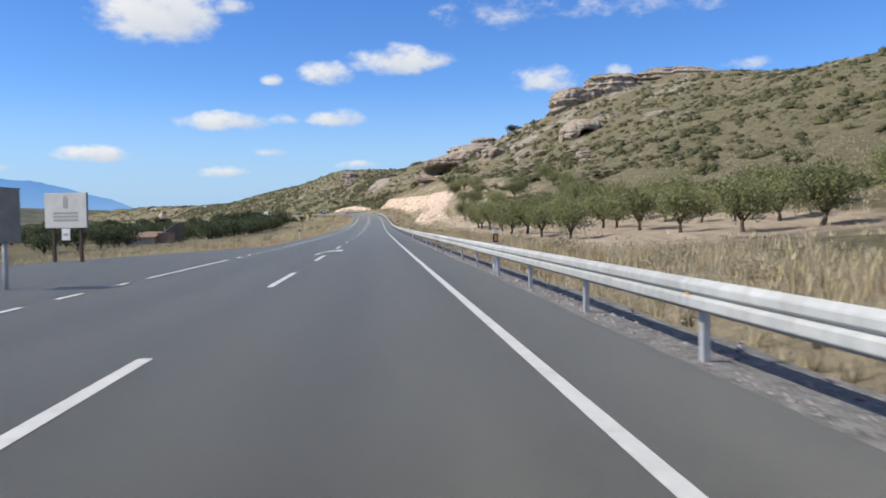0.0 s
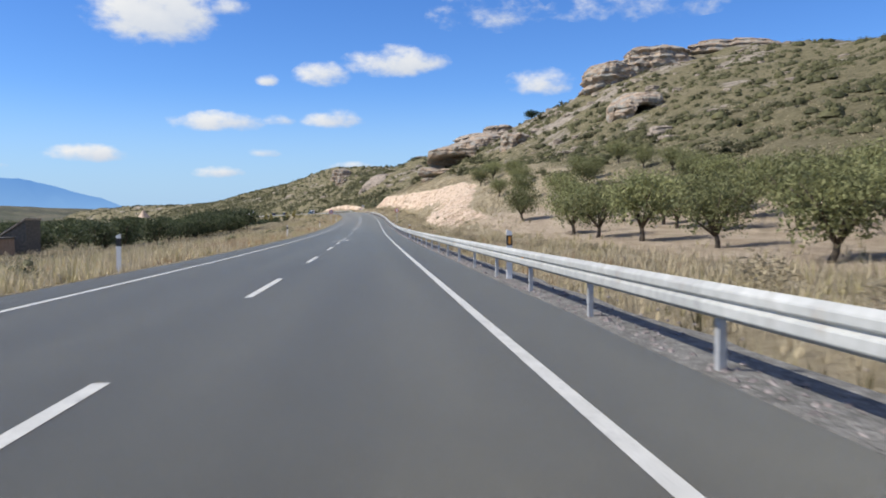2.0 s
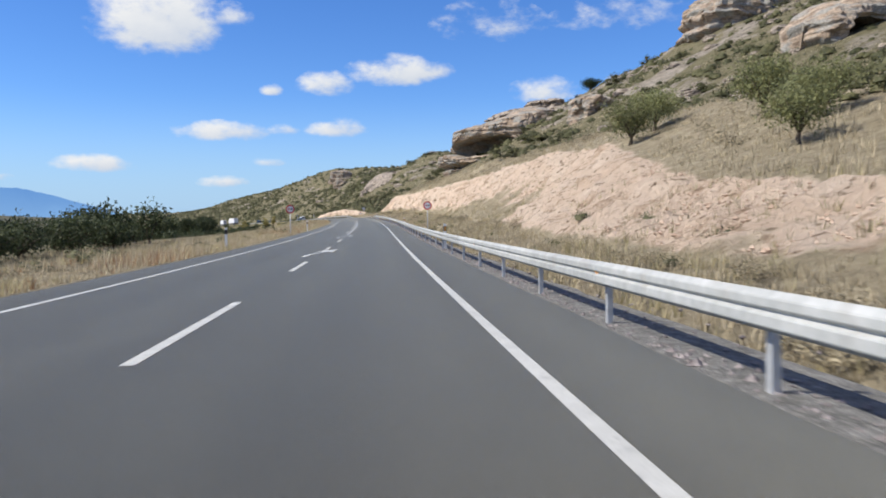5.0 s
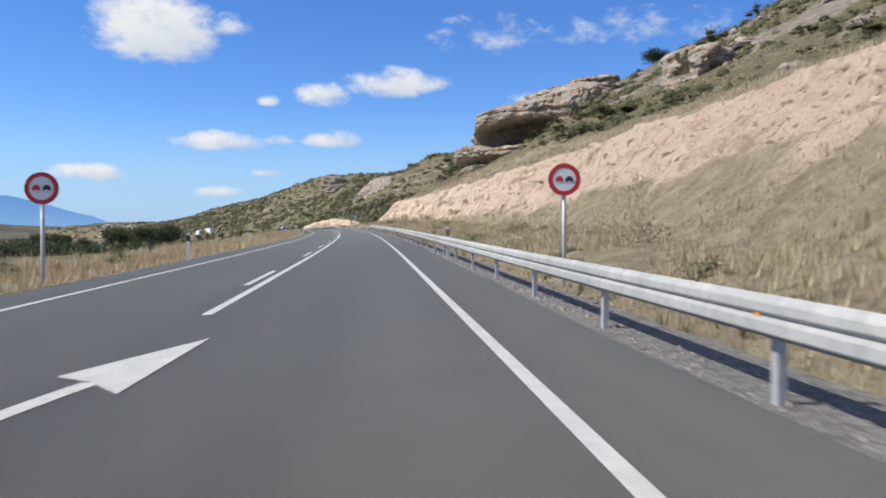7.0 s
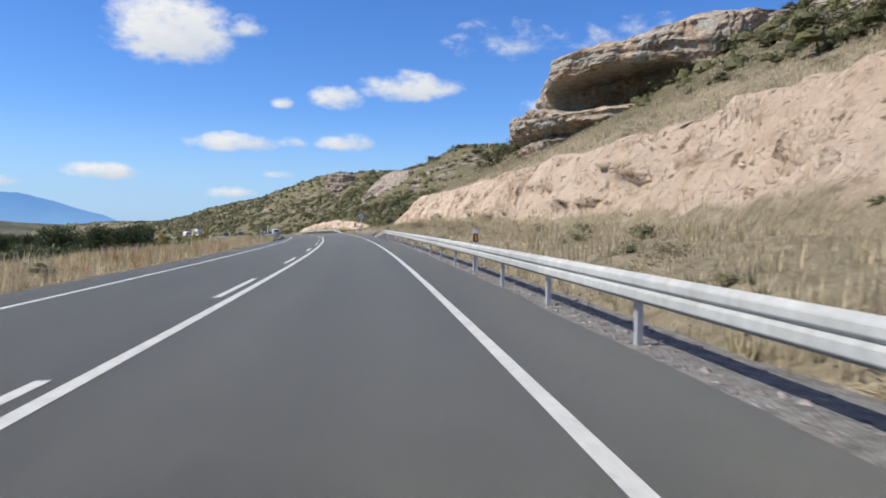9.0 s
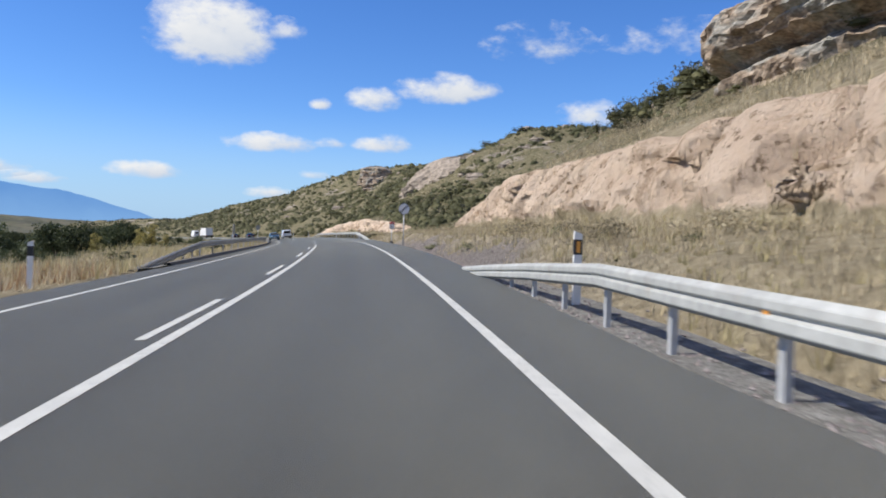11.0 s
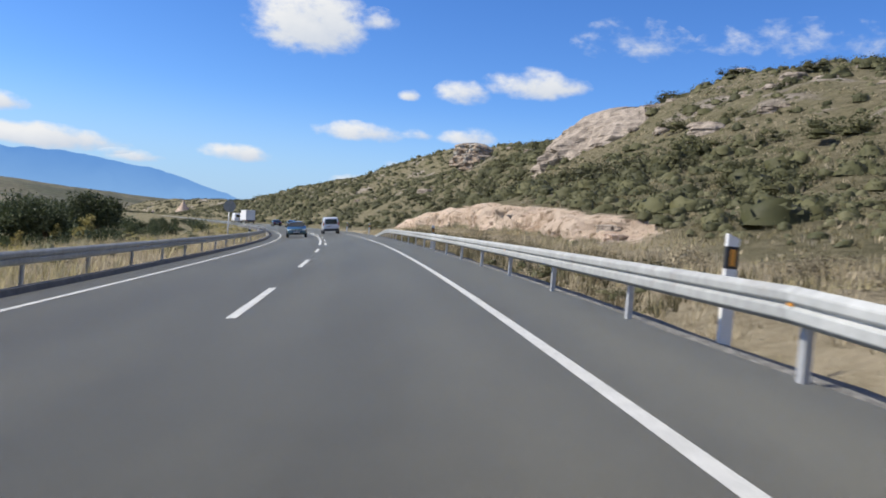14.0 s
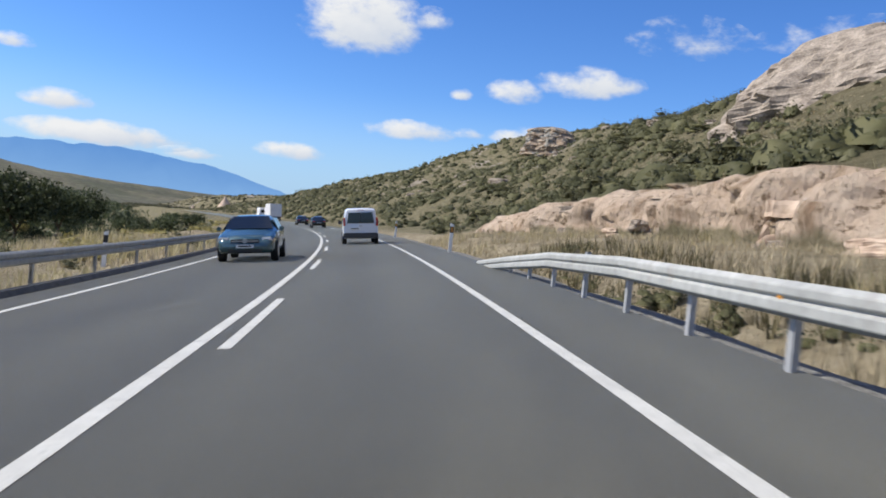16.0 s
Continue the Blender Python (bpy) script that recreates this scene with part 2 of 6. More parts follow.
# ---- helpers for things ----
def part(name, bm, material, parent, label="", smooth=False):
    """Link a bmesh as one mesh object under a thing or a part."""
    me = bpy.data.meshes.new(name)
    if smooth:
        for f in bm.faces:
            f.smooth = True
    bm.to_mesh(me)
    bm.free()
    me.materials.append(material)
    ob = new(name, me)
    ob.parent = parent
    if label:
        ob["label"] = label
    return ob


def thing(name, label, category, m=None, group=""):
    ob = new(name)
    ob.empty_display_size = .2
    if m is not None:
        ob.matrix_world = m
    return tagged(ob, label, category, group)


def array_mesh(name, verts, faces, material, smooth=False):
    """A mesh object from arrays; faces all with the same number of corners."""
    verts, faces = np.asarray(verts, np.float32), np.asarray(faces, np.int32)
    me = bpy.data.meshes.new(name)
    me.vertices.add(len(verts))
    me.vertices.foreach_set("co", verts.ravel())
    n, k = faces.shape
    me.loops.add(n * k)
    me.loops.foreach_set("vertex_index", faces.ravel())
    me.polygons.add(n)
    me.polygons.foreach_set("loop_start", np.arange(0, n * k, k, dtype=np.int32))
    me.polygons.foreach_set("loop_total", np.full(n, k, np.int32))
    me.polygons.foreach_set("use_smooth", np.full(n, smooth))
    me.update(calc_edges=True)
    me.materials.append(material)
    return new(name, me)


def box(bm, x0, x1, y0, y1, z0, z1, bevel=0.0):
    vs = [bm.verts.new((x, y, z)) for z in (z0, z1) for x, y in ((x0, y0), (x1, y0), (x1, y1), (x0, y1))]
    fs = [bm.faces.new([vs[i] for i in q]) for q in ((3, 2, 1, 0), (4, 5, 6, 7), (0, 1, 5, 4), (1, 2, 6, 5), (2, 3, 7, 6), (3, 0, 4, 7))]
    if bevel:
        es = list({e for f in fs for e in f.edges})
        bmesh.ops.bevel(bm, geom=es, offset=bevel, segments=2, affect="EDGES")
    return bm


def tube(bm, path, radii, sides=8, cap=True):
    """A tapered tube along a list of points."""
    rings = []
    for i, (p, r) in enumerate(zip(path, radii)):
        p = Vector(p)
        d = (Vector(path[min(i + 1, len(path) - 1)]) - Vector(path[max(i - 1, 0)])).normalized()
        a = d.orthogonal().normalized()
        if i and rings:
            a = (rings[-1][1] - d * rings[-1][1].dot(d)).normalized()
        b = d.cross(a)
        rings.append(([bm.verts.new(p + (a * math.cos(k * math.tau / sides) + b * math.sin(k * math.tau / sides)) * r) for k in range(sides)], a))
    for (v0, _), (v1, _) in zip(rings[:-1], rings[1:]):
        for k in range(sides):
            bm.faces.new((v0[k], v0[(k + 1) % sides], v1[(k + 1) % sides], v1[k]))
    if cap:
        bm.faces.new(rings[0][0][::-1])
        bm.faces.new(rings[-1][0])
    return bm


def disc(bm, r, y0, y1, sides=40, r_in=0.0):
    """A round plate in the xz plane between y0 and y1; with r_in a ring."""
    out = []
    for y in (y0, y1):
        out.append([bm.verts.new((r * math.cos(k * math.tau / sides), y, r * math.sin(k * math.tau / sides))) for k in range(sides)])
    if r_in:
        for y in (y0, y1):
            out.append([bm.verts.new((r_in * math.cos(k * math.tau / sides), y, r_in * math.sin(k * math.tau / sides))) for k in range(sides)])
    for k in range(sides):
        j = (k + 1) % sides
        bm.faces.new((out[0][k], out[0][j], out[1][j], out[1][k]))
        if r_in:
            bm.faces.new((out[2][j], out[2][k], out[3][k], out[3][j]))
            bm.faces.new((out[0][j], out[0][k], out[2][k], out[2][j]))
            bm.faces.new((out[1][k], out[1][j], out[3][j], out[3][k]))
    if not r_in:
        bm.faces.new(out[0][::-1])
        bm.faces.new(out[1])
    bmesh.ops.recalc_face_normals(bm, faces=bm.faces)
    return bm


def at_road(s, u, h=0.0, turn=0.0, on_land=False):
    """The pose of a thing that stands at (s, u), its y axis along the road."""
    p = land_xyz(s, u, h) if on_land else road_xyz(s, u, h)
    return Matrix.Translation(Vector(p.tolist())) @ pose(0, 0, 0, 0, 0, math.degrees(float(np.interp(s, SG, HEAD))) + turn)


# ---- materials ----
def surface(name, colours, scale=1.0, rough=.8, metal=0.0, bump=0.0, bump_scale=20.0, spots=None, detail=6.0, random_tint=0.0, coords="Object", spec=.3, fine=None, stretch=None):
    """A node material: a noise ramp of base colours, optional fine second noise, stains and bump."""
    m = bpy.data.materials.new(name)
    m.use_nodes = True
    t = m.node_tree
    n, l = t.nodes, t.links
    b = n["Principled BSDF"]
    b.inputs["Roughness"].default_value, b.inputs["Metallic"].default_value = rough, metal
    b.inputs["Specular IOR Level"].default_value = spec
    co = n.new("ShaderNodeTexCoord").outputs[coords]
    if stretch:
        mp = n.new("ShaderNodeMapping")
        mp.inputs["Scale"].default_value = stretch
        l.new(co, mp.inputs["Vector"])
        co = mp.outputs["Vector"]
    noise_n = n.new("ShaderNodeTexNoise")
    noise_n.inputs["Scale"].default_value, noise_n.inputs["Detail"].default_value, noise_n.inputs["Roughness"].default_value = scale, detail, .62
    l.new(co, noise_n.inputs["Vector"])
    ramp = n.new("ShaderNodeValToRGB")
    ramp.color_ramp.elements[0].position, ramp.color_ramp.elements[1].position = .3, .7
    e = ramp.color_ramp.elements
    e[0].color, e[1].color = (*colours[0], 1), (*colours[-1], 1)
    for i, c in enumerate(colours[1:-1]):
        e.new(.3 + .4 * (i + 1) / (len(colours) - 1)).color = (*c, 1)
    l.new(noise_n.outputs["Fac"], ramp.inputs["Fac"])
    colour = ramp.outputs["Color"]
    if spots:
        sc, lo, hi, c = spots
        sn = n.new("ShaderNodeTexNoise")
        sn.inputs["Scale"].default_value, sn.inputs["Detail"].default_value = sc, 5
        l.new(co, sn.inputs["Vector"])
        mr = n.new("ShaderNodeMapRange")
        mr.inputs["From Min"].default_value, mr.inputs["From Max"].default_value = lo, hi
        l.new(sn.outputs["Fac"], mr.inputs["Value"])
        mx = n.new("ShaderNodeMix")
        mx.data_type = "RGBA"
        l.new(mr.outputs["Result"], mx.inputs["Factor"])
        l.new(colour, mx.inputs["A"])
        mx.inputs["B"].default_value = (*c, 1)
        colour = mx.outputs["Result"]
    if fine:
        fs, amount = fine
        fn = n.new("ShaderNodeTexNoise")
        fn.inputs["Scale"].default_value, fn.inputs["Detail"].default_value = fs, 3
        l.new(co, fn.inputs["Vector"])
        fr = n.new("ShaderNodeMapRange")
        fr.inputs["From Min"].default_value, fr.inputs["From Max"].default_value = .3, .7
        fr.inputs["To Min"].default_value, fr.inputs["To Max"].default_value = 1 - amount, 1 + amount
        l.new(fn.outputs["Fac"], fr.inputs["Value"])
        vm = n.new("ShaderNodeVectorMath")
        vm.operation = "SCALE"
        l.new(colour, vm.inputs[0])
        l.new(fr.outputs["Result"], vm.inputs["Scale"])
        colour = vm.outputs["Vector"]
    if random_tint:
        info = n.new("ShaderNodeObjectInfo")
        mr = n.new("ShaderNodeMapRange")
        mr.inputs["To Min"].default_value, mr.inputs["To Max"].default_value = 1 - random_tint, 1 + random_tint
        l.new(info.outputs["Random"], mr.inputs["Value"])
        vm = n.new("ShaderNodeVectorMath")
        vm.operation = "SCALE"
        l.new(colour, vm.inputs[0])
        l.new(mr.outputs["Result"], vm.inputs["Scale"])
        colour = vm.outputs["Vector"]
    l.new(colour, b.inputs["Base Color"])
    if bump:
        bn = n.new("ShaderNodeTexNoise")
        bn.inputs["Scale"].default_value, bn.inputs["Detail"].default_value = bump_scale, 6
        l.new(co, bn.inputs["Vector"])
        bp = n.new("ShaderNodeBump")
        bp.inputs["Strength"].default_value, bp.inputs["Distance"].default_value = bump, .05
        l.new(bn.outputs["Fac"], bp.inputs["Height"])
        l.new(bp.outputs["Normal"], b.inputs["Normal"])
    return m


def leaf_surface(name, dark, light, tint=.25, rough=.6):
    """Foliage: each leaf its own shade, a little light through it."""
    m = bpy.data.materials.new(name)
    m.use_nodes = True
    t = m.node_tree
    n, l = t.nodes, t.links
    b = n["Principled BSDF"]
    b.inputs["Roughness"].default_value = rough
    b.inputs["Specular IOR Level"].default_value = .2
    geo, info = n.new("ShaderNodeNewGeometry"), n.new("ShaderNodeObjectInfo")
    mx = n.new("ShaderNodeMix")
    mx.data_type = "RGBA"
    l.new(geo.outputs["Random Per Island"], mx.inputs["Factor"])
    mx.inputs["A"].default_value, mx.inputs["B"].default_value = (*dark, 1), (*light, 1)
    mr = n.new("ShaderNodeMapRange")
    mr.inputs["To Min"].default_value, mr.inputs["To Max"].default_value = 1 - tint, 1 + tint
    l.new(info.outputs["Random"], mr.inputs["Value"])
    vm = n.new("ShaderNodeVectorMath")
    vm.operation = "SCALE"
    l.new(mx.outputs["Result"], vm.inputs[0])
    l.new(mr.outputs["Result"], vm.inputs["Scale"])
    l.new(vm.outputs["Vector"], b.inputs["Base Color"])
    tr = n.new("ShaderNodeBsdfTranslucent")
    l.new(vm.outputs["Vector"], tr.inputs["Color"])
    sh = n.new("ShaderNodeMixShader")
    sh.inputs["Fac"].default_value = .3
    l.new(b.outputs["BSDF"], sh.inputs[1])
    l.new(tr.outputs["BSDF"], sh.inputs[2])
    l.new(sh.outputs["Shader"], n["Material Output"].inputs["Surface"])
    return m


def plain(name, colour, rough=.5, metal=0.0, coat=0.0, spec=.5):
    m = bpy.data.materials.new(name)
    m.use_nodes = True
    b = m.node_tree.nodes["Principled BSDF"]
    b.inputs["Base Color"].default_value = (*colour, 1)
    b.inputs["Roughness"].default_value, b.inputs["Metallic"].default_value = rough, metal
    b.inputs["Coat Weight"].default_value, b.inputs["Specular IOR Level"].default_value = coat, spec
    return m


def asphalt_surface():
    """Worn asphalt: fine aggregate, long stains, paler wheel tracks and a darker strip between them; 'across' is the distance from the lane's middle."""
    m = bpy.data.materials.new("asphalt")
    m.use_nodes = True
    t = m.node_tree
    n, l = t.nodes, t.links
    b = n["Principled BSDF"]
    b.inputs["Roughness"].default_value, b.inputs["Specular IOR Level"].default_value = .8, .2
    b.inputs["Diffuse Roughness"].default_value = 1.0
    b.inputs["Sheen Weight"].default_value, b.inputs["Sheen Roughness"].default_value, b.inputs["Sheen Tint"].default_value = .66, .29, (1, .94, .8, 1)
    co = n.new("ShaderNodeTexCoord").outputs["Object"]

    def noise_at(scale, detail, stretch=(1, 1, 1)):
        mp, q = n.new("ShaderNodeMapping"), n.new("ShaderNodeTexNoise")
        mp.inputs["Scale"].default_value = stretch
        l.new(co, mp.inputs["Vector"])
        l.new(mp.outputs["Vector"], q.inputs["Vector"])
        q.inputs["Scale"].default_value, q.inputs["Detail"].default_value, q.inputs["Roughness"].default_value = scale, detail, .62
        return q.outputs["Fac"]

    def spread(v, lo, hi, a, c):
        r = n.new("ShaderNodeMapRange")
        for key, x in (("From Min", lo), ("From Max", hi), ("To Min", a), ("To Max", c)):
            r.inputs[key].default_value = x
        l.new(v, r.inputs["Value"])
        return r.outputs["Result"]

    def product(*vs):
        out = vs[0]
        for v in vs[1:]:
            k = n.new("ShaderNodeMath")
            k.operation = "MULTIPLY"
            l.new(out, k.inputs[0])
            l.new(v, k.inputs[1])
            out = k.outputs[0]
        return out

    at = n.new("ShaderNodeAttribute")
    at.attribute_name = "across"
    wobble = n.new("ShaderNodeMath")
    wobble.operation = "MULTIPLY_ADD"
    l.new(noise_at(.25, 3, (1, .3, 1)), wobble.inputs[0])
    wobble.inputs[1].default_value = .7
    l.new(at.outputs["Fac"], wobble.inputs[2])
    band = n.new("ShaderNodeMath")
    band.operation = "COSINE"
    wide = n.new("ShaderNodeMath")
    wide.operation = "MULTIPLY"
    wide.inputs[1].default_value = math.tau / 1.75
    l.new(wobble.outputs[0], wide.inputs[0])
    l.new(wide.outputs[0], band.inputs[0])
    tracks = spread(band.outputs[0], -1, 1, 1.1, .86)
    tone = product(spread(noise_at(.35, 6, (1, .12, 1)), .3, .7, .78, 1.22), spread(noise_at(2.2, 6, (1, .4, 1)), .3, .7, .88, 1.12), spread(noise_at(120, 3), .3, .7, .5, 1.5), tracks)
    vm = n.new("ShaderNodeVectorMath")
    vm.operation = "SCALE"
    # base colour changes along the road: darkest at s 194-318, palest beyond 326
    dark_at = n.new("ShaderNodeAttribute")
    dark_at.attribute_name = "darker_stretch"
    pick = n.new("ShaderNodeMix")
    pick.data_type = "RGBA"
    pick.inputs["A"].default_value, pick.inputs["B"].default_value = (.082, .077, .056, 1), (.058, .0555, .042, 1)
    l.new(dark_at.outputs["Fac"], pick.inputs["Factor"])
    l.new(pick.outputs["Result"], vm.inputs[0])
    l.new(tone, vm.inputs["Scale"])
    l.new(vm.outputs["Vector"], b.inputs["Base Color"])
    bp = n.new("ShaderNodeBump")
    bp.inputs["Strength"].default_value, bp.inputs["Distance"].default_value = .3, .05
    l.new(noise_at(150, 6), bp.inputs["Height"])
    l.new(bp.outputs["Normal"], b.inputs["Normal"])
    return m


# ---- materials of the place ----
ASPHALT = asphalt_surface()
PAINT = surface("road_paint", ((.4, .4, .375), (.5, .5, .47)), 3.0, .6, bump=.15, bump_scale=120, spots=(9, .6, .75, (.3, .3, .29)), fine=(60, .12))
GRIT = surface("grit", ((.085, .083, .076), (.15, .146, .134), (.22, .214, .2)), 5.0, .95, bump=.8, bump_scale=30, spots=(14, .57, .7, (.27, .265, .25)), fine=(40, .5))
KERB = surface("dark_kerb", ((.085, .082, .074), (.15, .145, .13)), 4.0, .8, bump=.3, bump_scale=60)
ZINC = surface("galvanised_steel", ((.3, .31, .305), (.36, .37, .36), (.43, .435, .425)), .9, .72, .05, bump=.05, bump_scale=30, spots=(2.2, .6, .8, (.27, .255, .23)), random_tint=.12, spec=.2, fine=(9, .12))
ZINC_POST = surface("weathered_zinc", ((.38, .39, .4), (.52, .53, .54)), 5.0, .55, .35, spots=(7, .6, .8, (.3, .27, .23)), random_tint=.1)
WHITE = surface("white_plastic", ((.72, .72, .7), (.8, .8, .79)), 3, .45, spots=(8, .65, .8, (.5, .47, .42)))
BLACK = plain("black_plastic", (.02, .02, .022), .5)
AMBER = plain("amber_reflector", (.75, .33, .05), .3)
RED = plain("red_sheeting", (.5, .02, .03), .4)
SIGN_WHITE = surface("white_sheeting", ((.7, .71, .72), (.78, .78, .78)), 3, .4)
SIGN_GREY = plain("grey_sheeting", (.16, .17, .19), .45)
SIGN_BACK = surface("sign_back", ((.2, .22, .22), (.3, .31, .31)), 4, .5, .4)
BARK = surface("bark", ((.07, .055, .04), (.15, .12, .09)), 14, .95, bump=.7, bump_scale=30)
ALMOND = leaf_surface("almond_leaves", (.125, .14, .058), (.28, .285, .135))
OLIVE = leaf_surface("olive_leaves", (.035, .048, .022), (.1, .12, .06))
PINE = leaf_surface("pine_needles", (.015, .03, .012), (.05, .075, .03))
SCRUB = leaf_surface("scrub_leaves", (.05, .054, .026), (.13, .128, .064), .35)
SCRUB_GREY = leaf_surface("grey_scrub", (.095, .1, .05), (.21, .205, .115), .3)
SCRUB_DRY = leaf_surface("dry_scrub", (.2, .17, .11), (.42, .365, .25), .3, .8)
STRAW = leaf_surface("dry_grass", (.32, .265, .17), (.66, .57, .4), .2, .8)
RUST = leaf_surface("dead_weeds", (.2, .125, .07), (.4, .27, .16), .25, .8)
DARK_WEED = leaf_surface("ditch_weeds_and_shade", (.075, .07, .035), (.2, .17, .095), .25, .8)
WEED = leaf_surface("green_weeds", (.24, .21, .11), (.48, .42, .25), .25, .8)
YELLOW = leaf_surface("autumn_leaves", (.2, .18, .06), (.4, .345, .13), .2)


def land_surface():
    """Ground: dry grass and scrubby soil, ploughed orchard soil, cut earth and bare rock, told apart by a cover mask."""
    m = bpy.data.materials.new("land")
    m.use_nodes = True
    t = m.node_tree
    n, l = t.nodes, t.links
    b = n["Principled BSDF"]
    b.inputs["Roughness"].default_value, b.inputs["Specular IOR Level"].default_value = .95, .1
    co = n.new("ShaderNodeTexCoord").outputs["Object"]
    mask = n.new("ShaderNodeAttribute")
    mask.attribute_name = "cover"
    sep = n.new("ShaderNodeSeparateColor")
    l.new(mask.outputs["Color"], sep.inputs["Color"])

    def noise_at(scale, detail=6, rough=.6, stretch=None):
        q = n.new("ShaderNodeTexNoise")
        q.inputs["Scale"].default_value, q.inputs["Detail"].default_value, q.inputs["Roughness"].default_value = scale, detail, rough
        src = co
        if stretch:
            mp = n.new("ShaderNodeMapping")
            mp.inputs["Scale"].default_value = stretch
            l.new(co, mp.inputs["Vector"])
            src = mp.outputs["Vector"]
        l.new(src, q.inputs["Vector"])
        return q.outputs["Fac"]

    def ramp(fac, *stops):
        r = n.new("ShaderNodeValToRGB")
        e = r.color_ramp.elements
        e[0].position, e[0].color = stops[0][0], (*stops[0][1], 1)
        e[1].position, e[1].color = stops[-1][0], (*stops[-1][1], 1)
        for pos, c in stops[1:-1]:
            e.new(pos).color = (*c, 1)
        l.new(fac, r.inputs["Fac"])
        return r.outputs["Color"]

    def mixed(fac, a, c):
        q = n.new("ShaderNodeMix")
        q.data_type = "RGBA"
        l.new(fac, q.inputs["Factor"])
        l.new(a, q.inputs["A"])
        l.new(c, q.inputs["B"])
        return q.outputs["Result"]

    def edge(channel, scale, lo, hi):
        a = n.new("ShaderNodeMath")
        a.operation = "MULTIPLY_ADD"
        l.new(noise_at(scale), a.inputs[0])
        a.inputs[1].default_value = .9
        l.new(sep.outputs[channel], a.inputs[2])
        r = n.new("ShaderNodeMapRange")
        r.inputs["From Min"].default_value, r.inputs["From Max"].default_value = lo, hi
        l.new(a.outputs[0], r.inputs["Value"])
        return r.outputs["Result"]

    grass = mixed(noise_at(.09, 5), ramp(noise_at(.8, 8, .7), (.3, (.115, .1, .062)), (.5, (.215, .185, .12)), (.72, (.34, .29, .2))),
                  ramp(noise_at(1.3, 8, .75), (.35, (.07, .075, .036)), (.52, (.145, .138, .075)), (.7, (.25, .225, .14))))
    straw = ramp(noise_at(1.1, 8, .72), (.3, (.22, .185, .125)), (.5, (.37, .315, .215)), (.72, (.5, .43, .31)))
    grass = mixed(mask.outputs["Alpha"], grass, straw)
    soil = ramp(noise_at(.9, 8, .7, (1, .25, 1)), (.32, (.36, .285, .205)), (.55, (.5, .41, .305)), (.75, (.6, .51, .39)))
    earth = mixed(noise_at(.14, 4, .6, (1, 1, 1.5)), ramp(noise_at(.6, 9, .75, (1, 1, .7)), (.28, (.42, .325, .245)), (.42, (.62, .51, .41)), (.72, (.76, .67, .565))),
                  ramp(noise_at(.7, 9, .75, (.8, .8, 1.2)), (.3, (.46, .31, .2)), (.46, (.65, .475, .335)), (.72, (.73, .6, .475))))
    crack = n.new("ShaderNodeMapRange")
    crack.inputs["From Min"].default_value, crack.inputs["From Max"].default_value = .53, .66
    l.new(noise_at(.7, 7, .7, (1, 1, .3)), crack.inputs["Value"])
    earth = mixed(crack.outputs["Result"], earth, ramp(noise_at(2.0, 5), (.3, (.3, .2, .13)), (.7, (.46, .34, .24))))
    pit = n.new("ShaderNodeMapRange")
    pit.inputs["From Min"].default_value, pit.inputs["From Max"].default_value = .585, .66
    l.new(noise_at(1.9, 4, .6), pit.inputs["Value"])
    earth = mixed(pit.outputs["Result"], earth, ramp(noise_at(5.0, 4), (.3, (.2, .14, .095)), (.7, (.34, .25, .175))))
    rock = ramp(noise_at(.5, 9, .75, (.7, .7, 2.5)), (.3, (.14, .122, .098)), (.5, (.29, .255, .21)), (.7, (.45, .4, .335)))
    colour = mixed(edge("Blue", .35, .95, 1.15), grass, rock)
    colour = mixed(edge("Green", .25, .85, 1.1), colour, soil)
    colour = mixed(edge("Red", .5, .85, 1.05), colour, earth)
    stony = n.new("ShaderNodeAttribute")
    stony.attribute_name = "stony"
    colour = mixed(stony.outputs["Fac"], colour, ramp(noise_at(9, 5, .8), (.32, (.1, .088, .082)), (.5, (.225, .2, .188)), (.68, (.4, .37, .35))))
    l.new(colour, b.inputs["Base Color"])
    bp = n.new("ShaderNodeBump")
    bp.inputs["Strength"].default_value, bp.inputs["Distance"].default_value = 1.0, .5
    l.new(noise_at(1.3, 10, .78), bp.inputs["Height"])
    bq = n.new("ShaderNodeBump")
    bq.inputs["Strength"].default_value, bq.inputs["Distance"].default_value = .8, .8
    l.new(noise_at(.8, 6, .65, (1.2, 1.2, .55)), bq.inputs["Height"])
    l.new(bp.outputs["Normal"], bq.inputs["Normal"])
    l.new(bq.outputs["Normal"], b.inputs["Normal"])
    return m


LAND = land_surface()
ROCK = surface("sandstone", ((.09, .07, .05), (.22, .165, .12), (.33, .26, .195), (.43, .355, .275)), .6, .95, bump=1.0, bump_scale=1.6, spots=(.35, .46, .6, (.25, .24, .215)), detail=9, fine=(3.0, .4), stretch=(1, 1, 2.6))
BOULDER = surface("grey_limestone", ((.16, .13, .105), (.3, .255, .21), (.42, .36, .3)), .9, .95, bump=.9, bump_scale=3.5, random_tint=.15, detail=8, fine=(6, .3))
GRAVEL = surface("grey_gravel", ((.1, .085, .085), (.22, .19, .185), (.42, .385, .375)), 11, .95)
PALE_CLAY = surface("pale_clay", ((.3, .215, .16), (.46, .36, .28), (.57, .46, .375)), 1.1, .95, bump=.8, bump_scale=1.2, fine=(2, .2))

